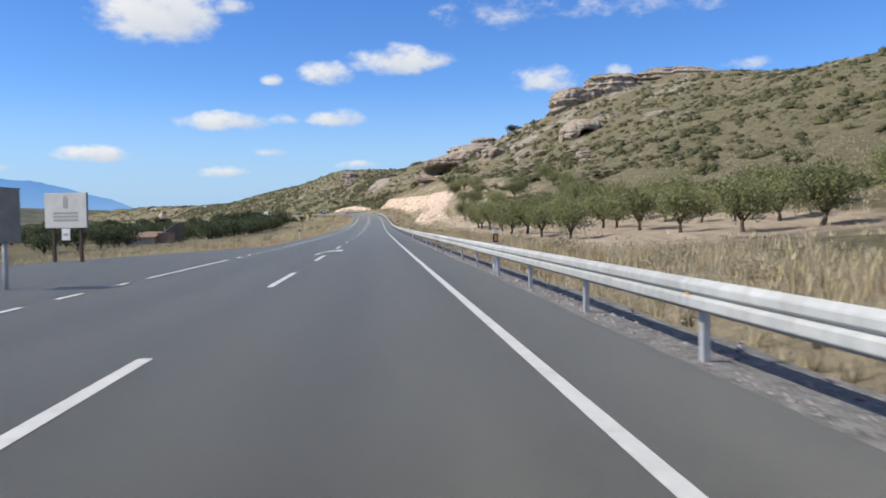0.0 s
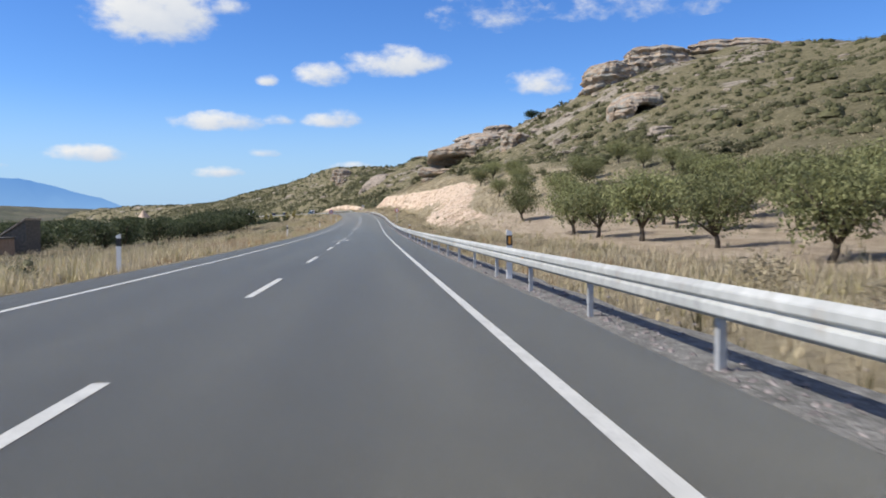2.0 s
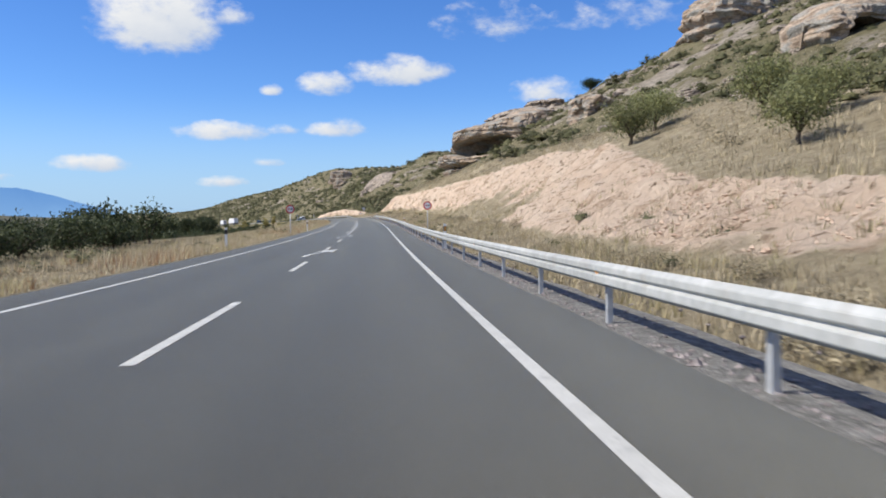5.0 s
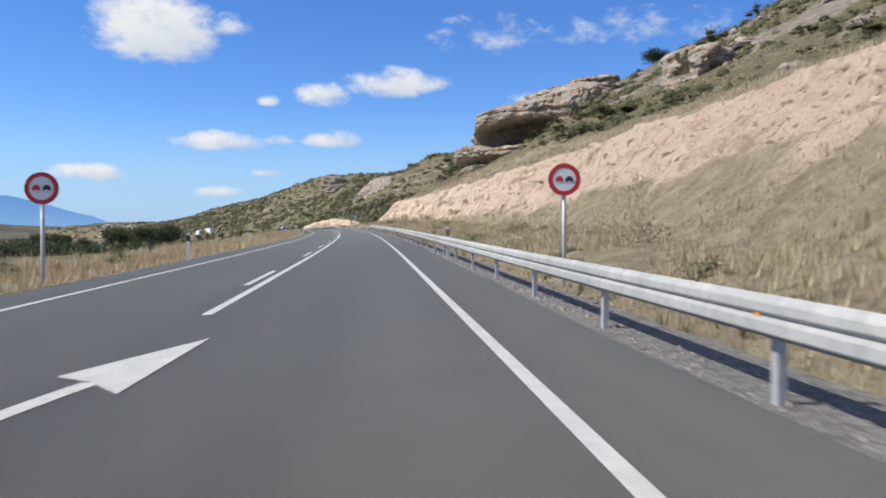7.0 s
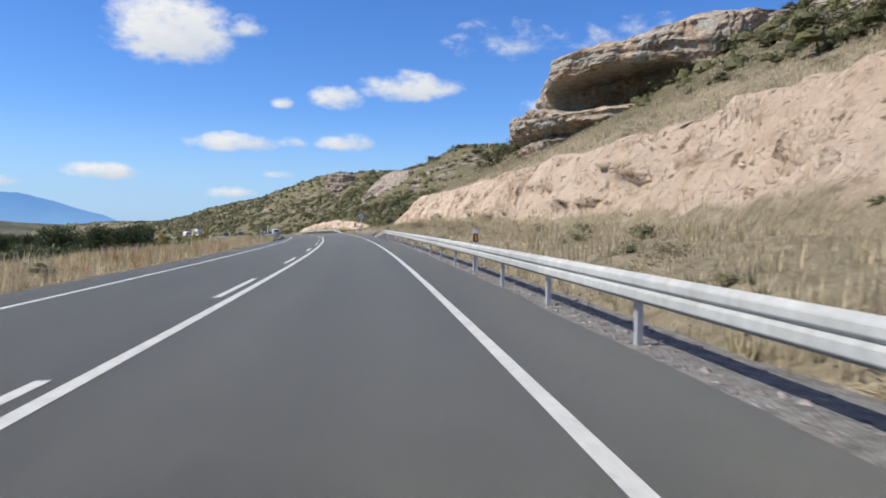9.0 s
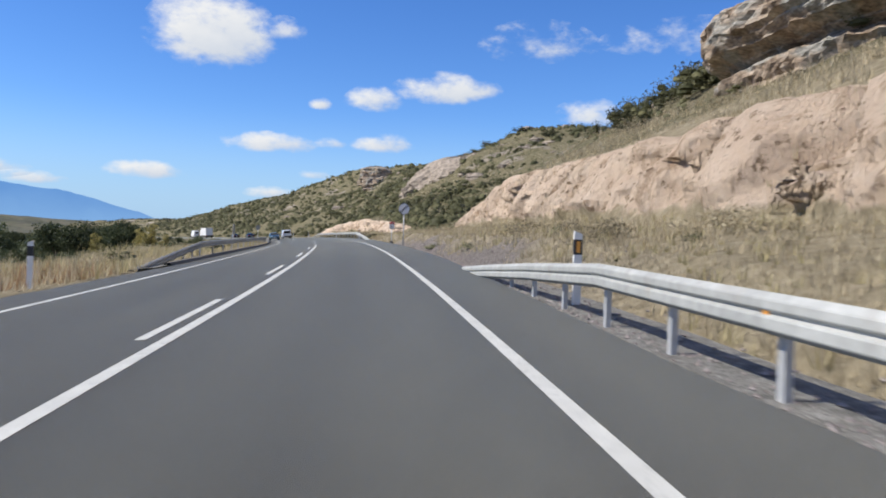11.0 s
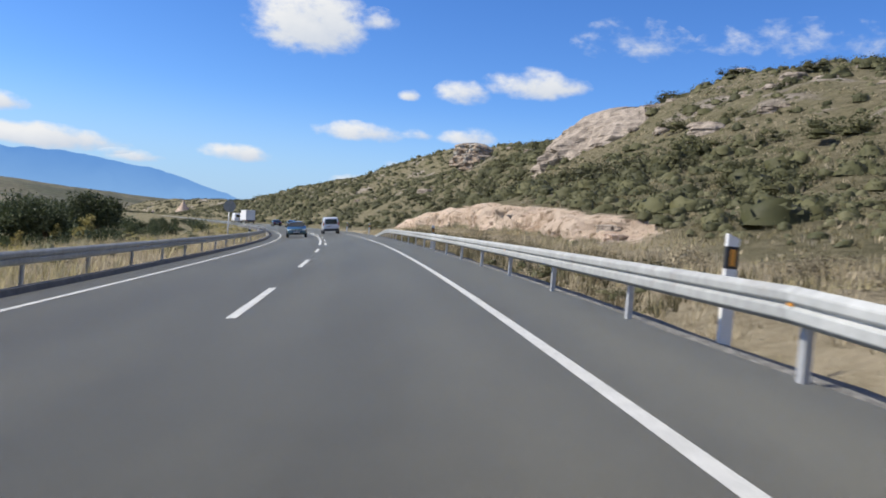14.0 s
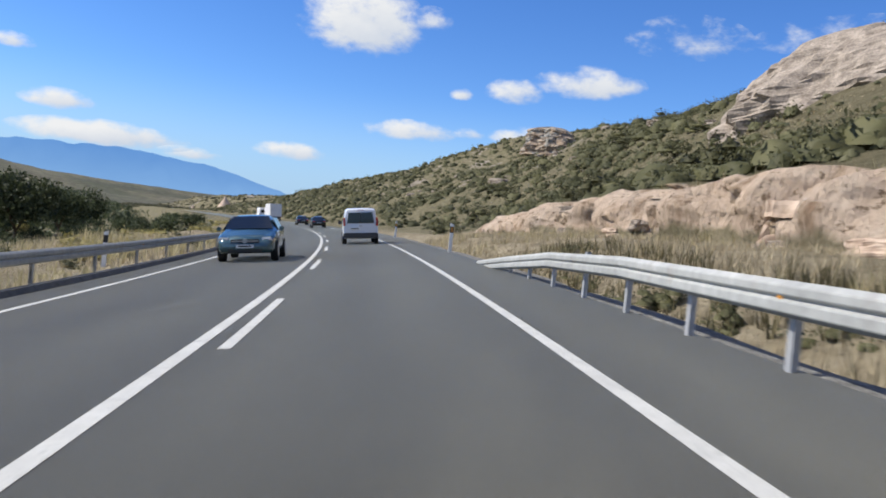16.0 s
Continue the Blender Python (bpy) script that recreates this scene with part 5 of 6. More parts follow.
def cave_block(label, s, u, base_h, half_w, front, back, top, floor, roof, mid, half, depth, seed, turn=0.0, material=None, rough=1.0):
    """A bedded block with a deep cave in its near face. top: heights across it; mid, half: where the cave lies across it (-1 to 1)."""
    n = 120
    a = np.linspace(-1, 1, n)
    span = np.sqrt(np.clip(1 - ((a - mid) / half) ** 2, 0, 1))
    shut = (1 - np.abs(a) ** 7) ** .4
    z_top = np.interp(a, np.linspace(-1, 1, len(top)), top)
    f, r = floor + .5 * vnoise(a * 3, seed), floor + .9 + (roof - floor - .9) * span ** .4
    o = np.ones(n)
    inner = -front + depth * span ** .5
    prof = [(-front * 1.06 * o, -4 * o), (-front * 1.02 * o, f * .45), (-front * .9 * o, f * .55), (-front * 1.04 * o, f * .9), (-front * o, f), (inner, f + .25 * span), (inner + .5 * span, (f + r) / 2), (inner - .6 * span, r - .1 * span),
            (-front * 1.08 * o, r + .05), (-front * 1.16 * o, r + .55), (-front * 1.0 * o, r + (z_top - r) * .6), (-front * .75 * o, z_top * .97), (-front * .1 * o, z_top), (back * .7 * o, z_top + .6), (back * o, z_top - .8), (back * o, -4 * o)]
    count = (6, 3, 5, 3, 8, 6, 6, 8, 4, 6, 5, 6, 6, 4, 8)
    Y, Z = [], []
    for (y0, z0), (y1, z1), c in zip(prof[:-1], prof[1:], count):
        for k in range(c):
            Y.append(y0 + (y1 - y0) * k / c)
            Z.append(z0 + (z1 - z0) * k / c)
    Y, Z = np.stack(Y, 1), np.stack(Z, 1)
    cy = (back - front) / 2
    Y = cy + (Y - cy) * shut[:, None]
    X = np.repeat(a[:, None] * half_w, Y.shape[1], 1)
    notch = np.exp(-((Z - floor * .86) / .7) ** 2) + .5 * np.exp(-((Z - floor * 1.35) / .4) ** 2)
    X = X * (1 - .17 * notch + .035 * vnoise(Z * .9, seed, Y * .1) + .02 * vnoise(Z * 2.6, seed, Y * .2))
    Y = Y + .5 * vnoise(Z * 1.0, X * .12, seed) + .28 * vnoise(Z * 2.7, X * .2, seed + 4)
    ridge = np.abs(fbm(X / 2.2 + Y / 3, Z / 3.5, seed + 9, 4))
    X, Y, Z = X + rough * .5 * fbm(Y / 4, Z / 4, seed, 5), Y + rough * (.8 * fbm(X / 3.5, Z / 3.5, seed + 2, 5) + .6 * ridge), Z + rough * .5 * fbm(X / 3.5, Y / 3.5, seed + 5, 5)
    m = Y.shape[1]
    i = np.arange(n * m).reshape(n, m)
    F = np.stack([i[:-1, :-1], i[1:, :-1], i[1:, 1:], i[:-1, 1:]], -1).reshape(-1, 4)
    ob = array_mesh("cave_rock", np.stack([X, Y, Z], -1).reshape(-1, 3), F, material or ROCK)
    bm = bmesh.new()
    bm.from_mesh(ob.data)
    bmesh.ops.holes_fill(bm, edges=[e for e in bm.edges if e.is_boundary])
    bm.to_mesh(ob.data)
    bm.free()
    p = road_xyz(s, u)
    p[2] = float(np.interp(s, SG, LZ)) + base_h
    ob.matrix_world = Matrix.Translation(Vector(p.tolist())) @ pose(0, 0, 0, 0, 0, math.degrees(float(np.interp(s, SG, HEAD))) + turn)
    return tagged(ob, label, "rock")



def cave_outcrop(label, plan, core, top_h, seed):
    """A weathered sandstone outcrop: a plan line of (u, s) round its open sides, bedded foot, undercut bulge, ledge, wide cave and jutting roof."""
    n = 170
    run = np.array(plan, float)
    step = np.concatenate([[0], np.cumsum(np.hypot(*np.diff(run, axis=0).T))])
    a = np.linspace(0, 1, n)
    fine = np.stack([np.interp(a * step[-1], step, run[:, k]) for k in (0, 1)], 1)
    soft = np.ones(13) / 13
    pad = np.concatenate([np.repeat(fine[:1], 6, 0), fine, np.repeat(fine[-1:], 6, 0)])
    fine = np.stack([np.convolve(pad[:, k], soft, "valid") for k in (0, 1)], 1)
    cave = np.sqrt(np.clip(1 - ((a - .56) / .165) ** 2, 0, 1))
    rise = np.clip((a - .4) / .4, 0, 1)
    floor = np.interp(a, (0, .38, .48, .56, .75, 1), (16.2, 16.0, 15.0, 15.0, 17.0, 19.0)) + .15 * vnoise(a * 14, seed)
    roof = np.interp(a, (0, .38, .75, 1), (16.9, 16.7, 17.8, 19.6)) + 2.3 * cave ** .6
    shelf = 3.3 * np.clip((.43 - a) / .08, 0, 1)
    crest = np.interp(a, np.linspace(0, 1, len(top_h)), top_h) + .3 * vnoise(a * 9, seed + 2)
    o = np.ones(n)
    # (height, how far set back from the plan line), from the foot to the crest
    prof = [(7 * o, .9 * o), (10.6 * o, 1.3 * o), (11.9 * o, 1.0 * o), (12.5 * o, 2.3 * o), (12.9 * o + .3 * rise, 2.0 * o), (13.3 * o + .5 * rise, .35 * o), (14.2 * o + rise * .8, 0 * o), (floor - .5, .15 * o),
            (floor - .2, .7 * o), (floor - .05, 1.2 + .6 * cave + .5 * shelf), (floor + .1, 1.8 + 7 * cave + shelf), (floor + .3 + .5 * cave, 1.9 + 9 * cave + shelf), ((floor + roof) / 2, 1.7 + 9.3 * cave + shelf), (roof - .15, 1.5 + 7.5 * cave + shelf), (roof, 1.0 - .2 * cave + shelf), (roof + .35, .5 + shelf),
            (roof + (crest - roof) * .45, .45 + shelf), (roof + (crest - roof) * .8, .8 + shelf), (crest, 1.7 + shelf), (crest + .5, 4.5 + shelf), (crest + 1.6, 9 * o), (crest + 2.2, 13 * o)]
    count = (7, 5, 4, 3, 4, 7, 6, 4, 3, 5, 3, 4, 5, 6, 5, 6, 5, 5, 5, 6, 4)
    Z, D = [], []
    for (z0, d0), (z1, d1), c in zip(prof[:-1], prof[1:], count):
        for k in range(c):
            Z.append(z0 + (z1 - z0) * k / c)
            D.append(d0 + (d1 - d0) * k / c)
    Z, D = np.stack(Z, 1), np.stack(D, 1)
    A = np.repeat(a[:, None] * step[-1], Z.shape[1], 1)
    bed = .28 * vnoise(Z * 2.1, seed, A * .05) + .16 * vnoise(Z * 5.0, seed + 3, A * .09)
    joint = -.7 * np.exp(-(fbm(A / 3.4, Z / 9, seed + 7, 3) / .06) ** 2)
    D = D - bed * (D < 4) - .55 * fbm(A / 3.0, Z / 2.2, seed + 1, 5) - joint * .5 + .35 * np.abs(fbm(A / 1.1, Z / .9, seed + 5, 3))
    Z = Z + .22 * fbm(A / 2.6, D / 2, seed + 4, 4)
    way = np.array(core, float) - fine
    way /= np.linalg.norm(way, axis=1)[:, None]
    U, S = fine[:, :1] + way[:, :1] * D, fine[:, 1:] + way[:, 1:] * D
    P = road_xyz(S, U)
    P[..., 2] = np.interp(S, SG, LZ) + Z
    m = Z.shape[1]
    i = np.arange(n * m).reshape(n, m)
    F = np.stack([i[:-1, :-1], i[:-1, 1:], i[1:, 1:], i[1:, :-1]], -1).reshape(-1, 4)
    base = P.reshape(-1, 3).mean(0)
    base[2] = P[..., 2].min()
    ob = array_mesh("cave_rock", P.reshape(-1, 3) - base, F, ROCK)
    bm = bmesh.new()
    bm.from_mesh(ob.data)
    bmesh.ops.holes_fill(bm, edges=[e for e in bm.edges if e.is_boundary])
    bmesh.ops.recalc_face_normals(bm, faces=bm.faces)
    bm.to_mesh(ob.data)
    bm.free()
    ob.matrix_world = Matrix.Translation(Vector(base.tolist()))
    return tagged(ob, label, "rock")


cave_outcrop("overhanging bedded sandstone outcrop with a wide dark cave", ((33, 350), (26, 346), (23.2, 340), (23, 333), (23.6, 326.5), (27.5, 320), (34, 315), (40, 312), (47, 314), (52, 320)), (41, 336), (20, 20.8, 21.2, 21.6, 22.6, 24, 25.6, 26.5), 3.3)
rock("rock_outcrop", "grey sandstone shelf above the cave", 339, 45, (9, 6, 8), 20.5, 5.2, 10, strata=.14, material=BOULDER)
rock("rock_outcrop", "grey sandstone shelf above the cave", 344, 55, (8, 6, 7.5), 24.8, 15.2, -14, strata=.14, material=BOULDER)
rock("boulder", "rounded pale boulder at the mouth of the cave", 314, 38.4, (1.1, 1.0, 2.0), 17.4, 33.9, 20, strata=.05)
cave_block("small sandstone outcrop with a dark hollow", 224.5, 58.5, 17.3, 5.2, 4.0, 7, (6.5, 8.8, 9.8, 10.2, 10.2, 9.6), 4.6, 7.2, .1, .55, 6.5, 12.4, 8)
rock("cliff", "pale sandstone cliff at the hill's shoulder", 286, 77, (9, 11, 14), 31.5, 21.7, 8, strata=.12, rough=.16)
rock("cliff", "pale sandstone cliff at the hill's shoulder", 287, 89, (10, 11, 14), 36.5, 24.1, -6, strata=.12, rough=.16)
rock("cliff", "bedded sandstone cliff under the hilltop", 299, 100, (11, 12, 13), 39.5, 27.9, 5, strata=.14, rough=.16)
rock("cliff", "bedded sandstone cliff under the hilltop", 288, 115, (9, 15, 12), 41.5, 31.3, -10, strata=.14, rough=.16)
rock("boulder", "large grey boulder half buried in the slope", 277, 42.5, (4, 3.4, 6.0), 17.2, 41.9, 25, (.4, .2, PI, .6, .3), strata=.06)
rock("rock_outcrop", "rounded pale sandstone outcrop on the second hill", 480, 45, (11, 14, 13.5), 8.3, 57.4, 25, material=BOULDER, strata=.03, rough=.14, dome=True)
cave_block("undercut pinkish rock in the low cutting", 441.2, 12.9, -.2, 1.7, 1.3, 2.5, (2.2, 3.0, 3.3, 2.8), 1.5, 2.5, -.1, .8, 1.7, 61.2, -70, PALE_CLAY, .8)
rock("rock_outcrop", "grey outcrop on the far ridge", 588, 62, (4, 4, 5), 20.5, 71.2, 0)
rock("rock_outcrop", "grey outcrop on the far ridge", 640, 88, (6, 7, 9), 27, 73.2, 30)

_r = np.random.default_rng(11)
_boulders = []
for k in range(3):
    V, F = rock_mesh((1, 1, 1.1), 80 + 7.3 * k, None, n=18, m=12, strata=.1)
    ob = array_mesh("boulder", V, F, BOULDER)
    _boulders.append(ob)
n_made = 0
for k in range(900):
    s, u = _r.uniform(170, 660), 24 + _r.gamma(2.0, 22)
    rk = float(cover_at(s, u)[2])
    if u > 150 or _r.random() > rk * 1.15 or 374 < s < 415:
        continue
    size = _r.uniform(.4, 1.1) * (1 + .6 * (_r.random() < .14))
    m = at_road(s, u, -.6 * size, _r.uniform(0, 360), True) @ Matrix.Diagonal((size * _r.uniform(.8, 1.7), size * _r.uniform(.9, 1.7), size * _r.uniform(.75, 1.15), 1))
    if n_made < 3:
        ob = _boulders[n_made]
        ob.matrix_world = m
    else:
        ob = new("boulder", _boulders[n_made % 3].data)
        ob.matrix_world = m
    tagged(ob, "weathered grey limestone boulder among scrub on the hillside", "boulder", "boulders on the hillside")
    n_made += 1
    if n_made >= 290:
        break


# broken blocks standing out of the low cutting
_blocks = []
for k in range(3):
    V, F = rock_mesh((1, 1, 1.1), 130 + 5.1 * k, None, n=20, m=14, strata=.05, rough=.3)
    _blocks.append(array_mesh("rock_block", V, F, (PALE_CLAY, BOULDER, PALE_CLAY)[k]))
for k in range(54):
    s = _r.uniform(408, 480)
    t_ = _r.random()
    u = float(np.interp(s, _S, _TOE_U)) * (1 - t_) + float(np.interp(s, _S, _TOP_U)) * t_ - .1
    f = _r.uniform(.25, .6)
    ob = _blocks[k] if k < 3 else new("rock_block", _blocks[k % 3].data)
    ob.matrix_world = at_road(s, u, -.7 * f, _r.uniform(-40, 40), True) @ Matrix.Diagonal((f * .9, f * _r.uniform(1.0, 2.4), f * _r.uniform(.8, 1.3), 1))
    tagged(ob, "broken pinkish block standing out of the low cutting", "rock", "blocks in the low cutting")


def clay_pinnacle(s, u, base, height, radius, seed):
    a = np.linspace(0, math.tau, 40, endpoint=False)
    t = np.linspace(0, 1, 24)
    A, T = np.meshgrid(a, t, indexing="ij")
    r = radius * ((1 - T) ** 1.25 * .92 + .05 * (1 - T)) * (1 + .22 * fbm(np.cos(A) * 1.6 + seed, np.sin(A) * 1.6, T * .8, 4))
    V = np.stack([r * np.cos(A), r * np.sin(A), T * height], -1).reshape(-1, 3)
    i = np.arange(40 * 24).reshape(40, 24)
    j = np.roll(i, -1, 0)
    ob = array_mesh("clay_pinnacle", V, np.stack([i[:, :-1], j[:, :-1], j[:, 1:], i[:, 1:]], -1).reshape(-1, 4), PALE_CLAY)
    p = road_xyz(s, u)
    p[2] = float(np.interp(s, SG, LZ)) + base
    ob.matrix_world = Matrix.Translation(Vector(p.tolist()))
    tagged(ob, "bare pale clay pinnacle at the foot of the ridge", "clay hill")


clay_pinnacle(1019, 44.5, -4, 16.5, 12.5, 1.1)
clay_pinnacle(1012, 22, -5, 8.5, 6.5, 4.1)

# ---- plants ----
def leaves(r, centres, spread, count, size, flat=1.0, tri=False):
    """Leaf quads scattered round clump centres."""
    c = centres[r.integers(0, len(centres), count)]
    d = r.normal(size=(count, 3))
    d /= np.linalg.norm(d, axis=1)[:, None]
    p = c + d * (spread * r.random(count)[:, None] ** .45) * (1, 1, flat)
    a = r.normal(size=(count, 3))
    a /= np.linalg.norm(a, axis=1)[:, None]
    b = np.cross(a, r.normal(size=(count, 3)))
    b /= np.linalg.norm(b, axis=1)[:, None]
    k = size * r.uniform(.6, 1.3, count)[:, None]
    if tri:
        return np.stack([p - a * k, p + b * k * .8, p + a * k], 1).reshape(-1, 3), np.arange(count * 3).reshape(-1, 3)
    V = np.stack([p - a * k, p + b * k * .45, p + a * k, p - b * k * .45], 1).reshape(-1, 3)
    return V, np.arange(count * 4).reshape(-1, 4)


def tree(name, label, leaf, seed, height, crown_r, trunk_h, n_leaf, leaf_size, lumps=16, flat=.8, spread=.38, lean=.15, tri=False, sides=6):
    r = np.random.default_rng(seed)
    t = thing(name, label, "tree", group=label)
    bm = bmesh.new()
    sway = r.uniform(-lean, lean, 2)
    top = Vector((sway[0], sway[1], trunk_h))
    tube(bm, [(0, 0, -.4), (0, 0, .05), tuple(top * .5 + Vector((.04, -.03, 0))), tuple(top)], [.19, .15, .12, .11], 8)
    centres = []
    limbs = 6
    for k in range(limbs):
        a = k * math.tau / limbs + r.uniform(-.4, .4)
        reach, up = crown_r * r.uniform(.5, .85), (height - trunk_h) * r.uniform(.35, .8)
        mid = top + Vector((math.cos(a) * reach * .5, math.sin(a) * reach * .5, up * .6))
        end = top + Vector((math.cos(a) * reach, math.sin(a) * reach, up))
        tube(bm, [tuple(top - Vector((0, 0, .1))), tuple(mid), tuple(end)], [.085, .055, .02], sides)
        centres += [tuple(mid), tuple(end)]
        for q in range(2):
            tip = mid + Vector((r.uniform(-.6, .6), r.uniform(-.6, .6), r.uniform(.2, .7))) * (crown_r * .55)
            tube(bm, [tuple(mid), tuple((mid + tip) / 2 + Vector((.05, .03, .04))), tuple(tip)], [.04, .025, .01], max(3, sides - 2))
            centres.append(tuple(tip))
    part("trunk", bm, BARK, t, "forked dark trunk", True)
    centres = np.array(centres)
    extra = r.normal(size=(lumps, 3))
    extra /= np.linalg.norm(extra, axis=1)[:, None]
    extra = extra * (crown_r * .78, crown_r * .78, (height - trunk_h) * .42) * r.uniform(.5, 1, (lumps, 1)) + (0, 0, trunk_h + (height - trunk_h) * .5)
    centres = np.concatenate([centres[:, :], extra])
    V, F = leaves(r, centres, crown_r * spread, n_leaf, leaf_size, flat, tri)
    crown = array_mesh("crown", V, F, leaf)
    crown.parent = t
    return t


def scatter(protos, spots, rng, scale=(.85, 1.2)):
    """Set copies of the prototypes at (s, u) spots on the land."""
    for k, (s, u) in enumerate(spots):
        f = rng.uniform(*scale)
        m = at_road(s, u, 0, rng.uniform(0, 360), True)
        p = protos[k % len(protos)]
        if k < len(protos):
            p.matrix_world = m @ Matrix.Diagonal((f, f, f, 1))
        else:
            c = copy_thing(p, m)
            c.scale = (f, f, f)


rg = np.random.default_rng(21)
almonds = [tree("almond_tree", "open-crowned almond tree with dull green leaves on bare soil", ALMOND, 30 + k, 3.6, 2.2, .7, 3500, .11, 24, .85, .42, tri=True, sides=4) for k in range(4)]
rows = [(104.1, 13.3), (125.4, 14.0), (128.9, 21.8), (150, 18.6), (161.1, 17.5), (184.8, 18.1), (186.5, 20.5), (172, 21.5)]
for s in np.arange(40, 172, 6.6):
    for u in (19, 24.5, 31):
        if all((s - a) ** 2 + (u - b) ** 2 > 20 for a, b in rows):
            rows.append((s + rg.uniform(-1.3, 1.3), u + rg.uniform(-1.2, 1.2) + max(0, s - 120) * .08))
for s in (50, 58, 66, 73.5, 81, 88.5, 96):
    rows.append((s + rg.uniform(-.8, .8), 12.8 + rg.uniform(-.8, 1.0)))
scatter(almonds, rows, rg, (.7, 1.02))

olives = [tree("olive_tree", "dense dark grey-green olive tree in a valley grove", OLIVE, 50 + k, 4.0, 2.7, .45, 1050, .21, 28, .9, .42, tri=True, sides=3) for k in range(3)]
spots = []
for s in np.arange(75, 520, 7.0):
    for u in np.arange(-28, -110, -8):
        near = np.interp(s, (75, 140, 210, 260, 330, 430, 520), (-42, -30, -26, -36, -60, -48, -44))
        if u < near and rg.random() < np.interp(s, (75, 110, 300, 520), (.55, .95, .8, .55)):
            spots.append((s + rg.uniform(-2, 2), u + rg.uniform(-2, 2)))
rg.shuffle(spots)
front = [(s + rg.uniform(-1, 1), float(np.interp(s, (75, 100, 140, 210, 260), (-44, -36, -29, -27, -36))) + rg.uniform(-1.5, 1.5)) for s in np.arange(84, 262, 4.2) if not 115 < s < 137]
spots = front + [p for p in spots if not (112 < p[0] < 140 and p[1] > -42)][:240]
scatter(olives, spots, rg, (.62, 1.0))
for s, u, f in ((212, -27, 1.3), (218, -31, 1.15), (226, -26, 1.25), (233, -34, 1.3), (188, -29, 1.05)):
    copy_thing(olives[int(s) % 3], at_road(s, u, 0, 7 * s, True)).scale = (f, f, f)

oaks = [tree("holm_oak", "broad dark holm oak standing in the valley", OLIVE, 70 + k, 7.5, 4.2, 1.6, 4200, .26, 26, tri=True) for k in range(2)]
scatter(oaks, [(545, -62), (470, -70), (590, -75), (640, -60), (520, -50), (660, -90), (700, -60), (560, -110), (448, -38), (462, -44), (476, -36), (490, -46), (503, -38), (515, -33), (530, -41), (548, -35), (566, -44), (440, -52), (585, -36)], rg, (.8, 1.2))
poplars = [tree("poplar", "small yellowing autumn poplar in the valley", YELLOW, 81, 4.6, 1.1, 1.0, 1500, .12, 14)]
scatter(poplars, [(428, -26), (445, -30), (381, -19), (388, -21), (470, -34), (455, -24), (500, -36), (395, -27), (540, -38)], rg, (.6, 1.1))
pine = tree("pine_tree", "lone umbrella-shaped pine on the skyline of the hill", PINE, 91, 4.4, 3.0, 1.2, 5200, .12, 20, .6)
pine.matrix_world = at_road(336, 65, -.3, 0, True) @ Matrix.Diagonal((1.15, 1.15, .95, 1))
tagged(pine, category="tree")


def bush_cloud(r, P, f, sides, k, size):
    """Many bushes in one go: each a lumpy dome of leaf mass with k leaf sprays standing out of it."""
    m, levels = len(f), (0, .42, .78)
    a = np.arange(sides) * math.tau / sides
    ring = np.stack([np.stack([np.cos(a + q) * math.cos(q * 1.45), np.sin(a + q) * math.cos(q * 1.45), np.full(sides, math.sin(q * 1.45) * .95 - .12)], -1) for q in levels])
    V = np.concatenate([ring.reshape(-1, 3), [[0, 0, .8]]])
    V = V[None] * r.uniform(.68, 1.1, (m, len(V), 1)) * (1, 1, .9)
    wide = r.uniform(.8, 1.3, (m, 2))
    V[..., 0] *= wide[:, :1]
    V[..., 1] *= wide[:, 1:]
    core = P[:, None] + V * f[:, None, None] * .76
    F = []
    for q in range(2):
        for c in range(sides):
            n0, n1, n2, n3 = q * sides + c, q * sides + (c + 1) % sides, (q + 1) * sides + (c + 1) % sides, (q + 1) * sides + c
            F += [(n0, n1, n2), (n0, n2, n3)]
    F += [(2 * sides + c, 2 * sides + (c + 1) % sides, 3 * sides) for c in range(sides)]
    n = 3 * sides + 1
    F = (np.arange(m)[:, None, None] * n + np.array(F)).reshape(-1, 3)
    d = r.normal(size=(m, k, 3))
    d[..., 2] = np.abs(d[..., 2]) - .15
    d /= np.linalg.norm(d, axis=2)[:, :, None]
    scale = np.concatenate([wide, np.full((m, 1), .82)], 1)[:, None]
    c = P[:, None] + d * scale * r.uniform(.6, 1.08, (m, k, 1)) * f[:, None, None]
    e = r.normal(size=(m, k, 3))
    e /= np.linalg.norm(e, axis=2)[:, :, None]
    b = np.cross(e, d)
    z = f[:, None, None] * size * r.uniform(.6, 1.3, (m, k, 1))
    L = np.stack([c - e * z, c + b * z + d * z * .4, c + e * z], 2).reshape(-1, 3)
    return np.concatenate([core.reshape(-1, 3), L]), np.concatenate([F, m * n + np.arange(len(L)).reshape(-1, 3)])


def shrub_mesh(name, seed, leaf, n, size, radius=1.0, flat=.75, tri=False):
    """A bush of several leaf clumps, each with a soft inner mass."""
    r = np.random.default_rng(seed)
    c = r.normal(size=(9, 3)) * (.5, .5, .25) * radius + (0, 0, .42 * radius)
    V, F = leaves(r, c, radius * .5, n, size, flat, tri)
    if leaf is SCRUB_DRY:
        return array_mesh(name, V, F, leaf)
    C, G = bush_cloud(r, c - (0, 0, .2 * radius), np.full(9, radius * .4), 6, 4, .15)
    return array_mesh(name, np.concatenate([V, C]), np.concatenate([F, G + len(V)]), leaf, True)


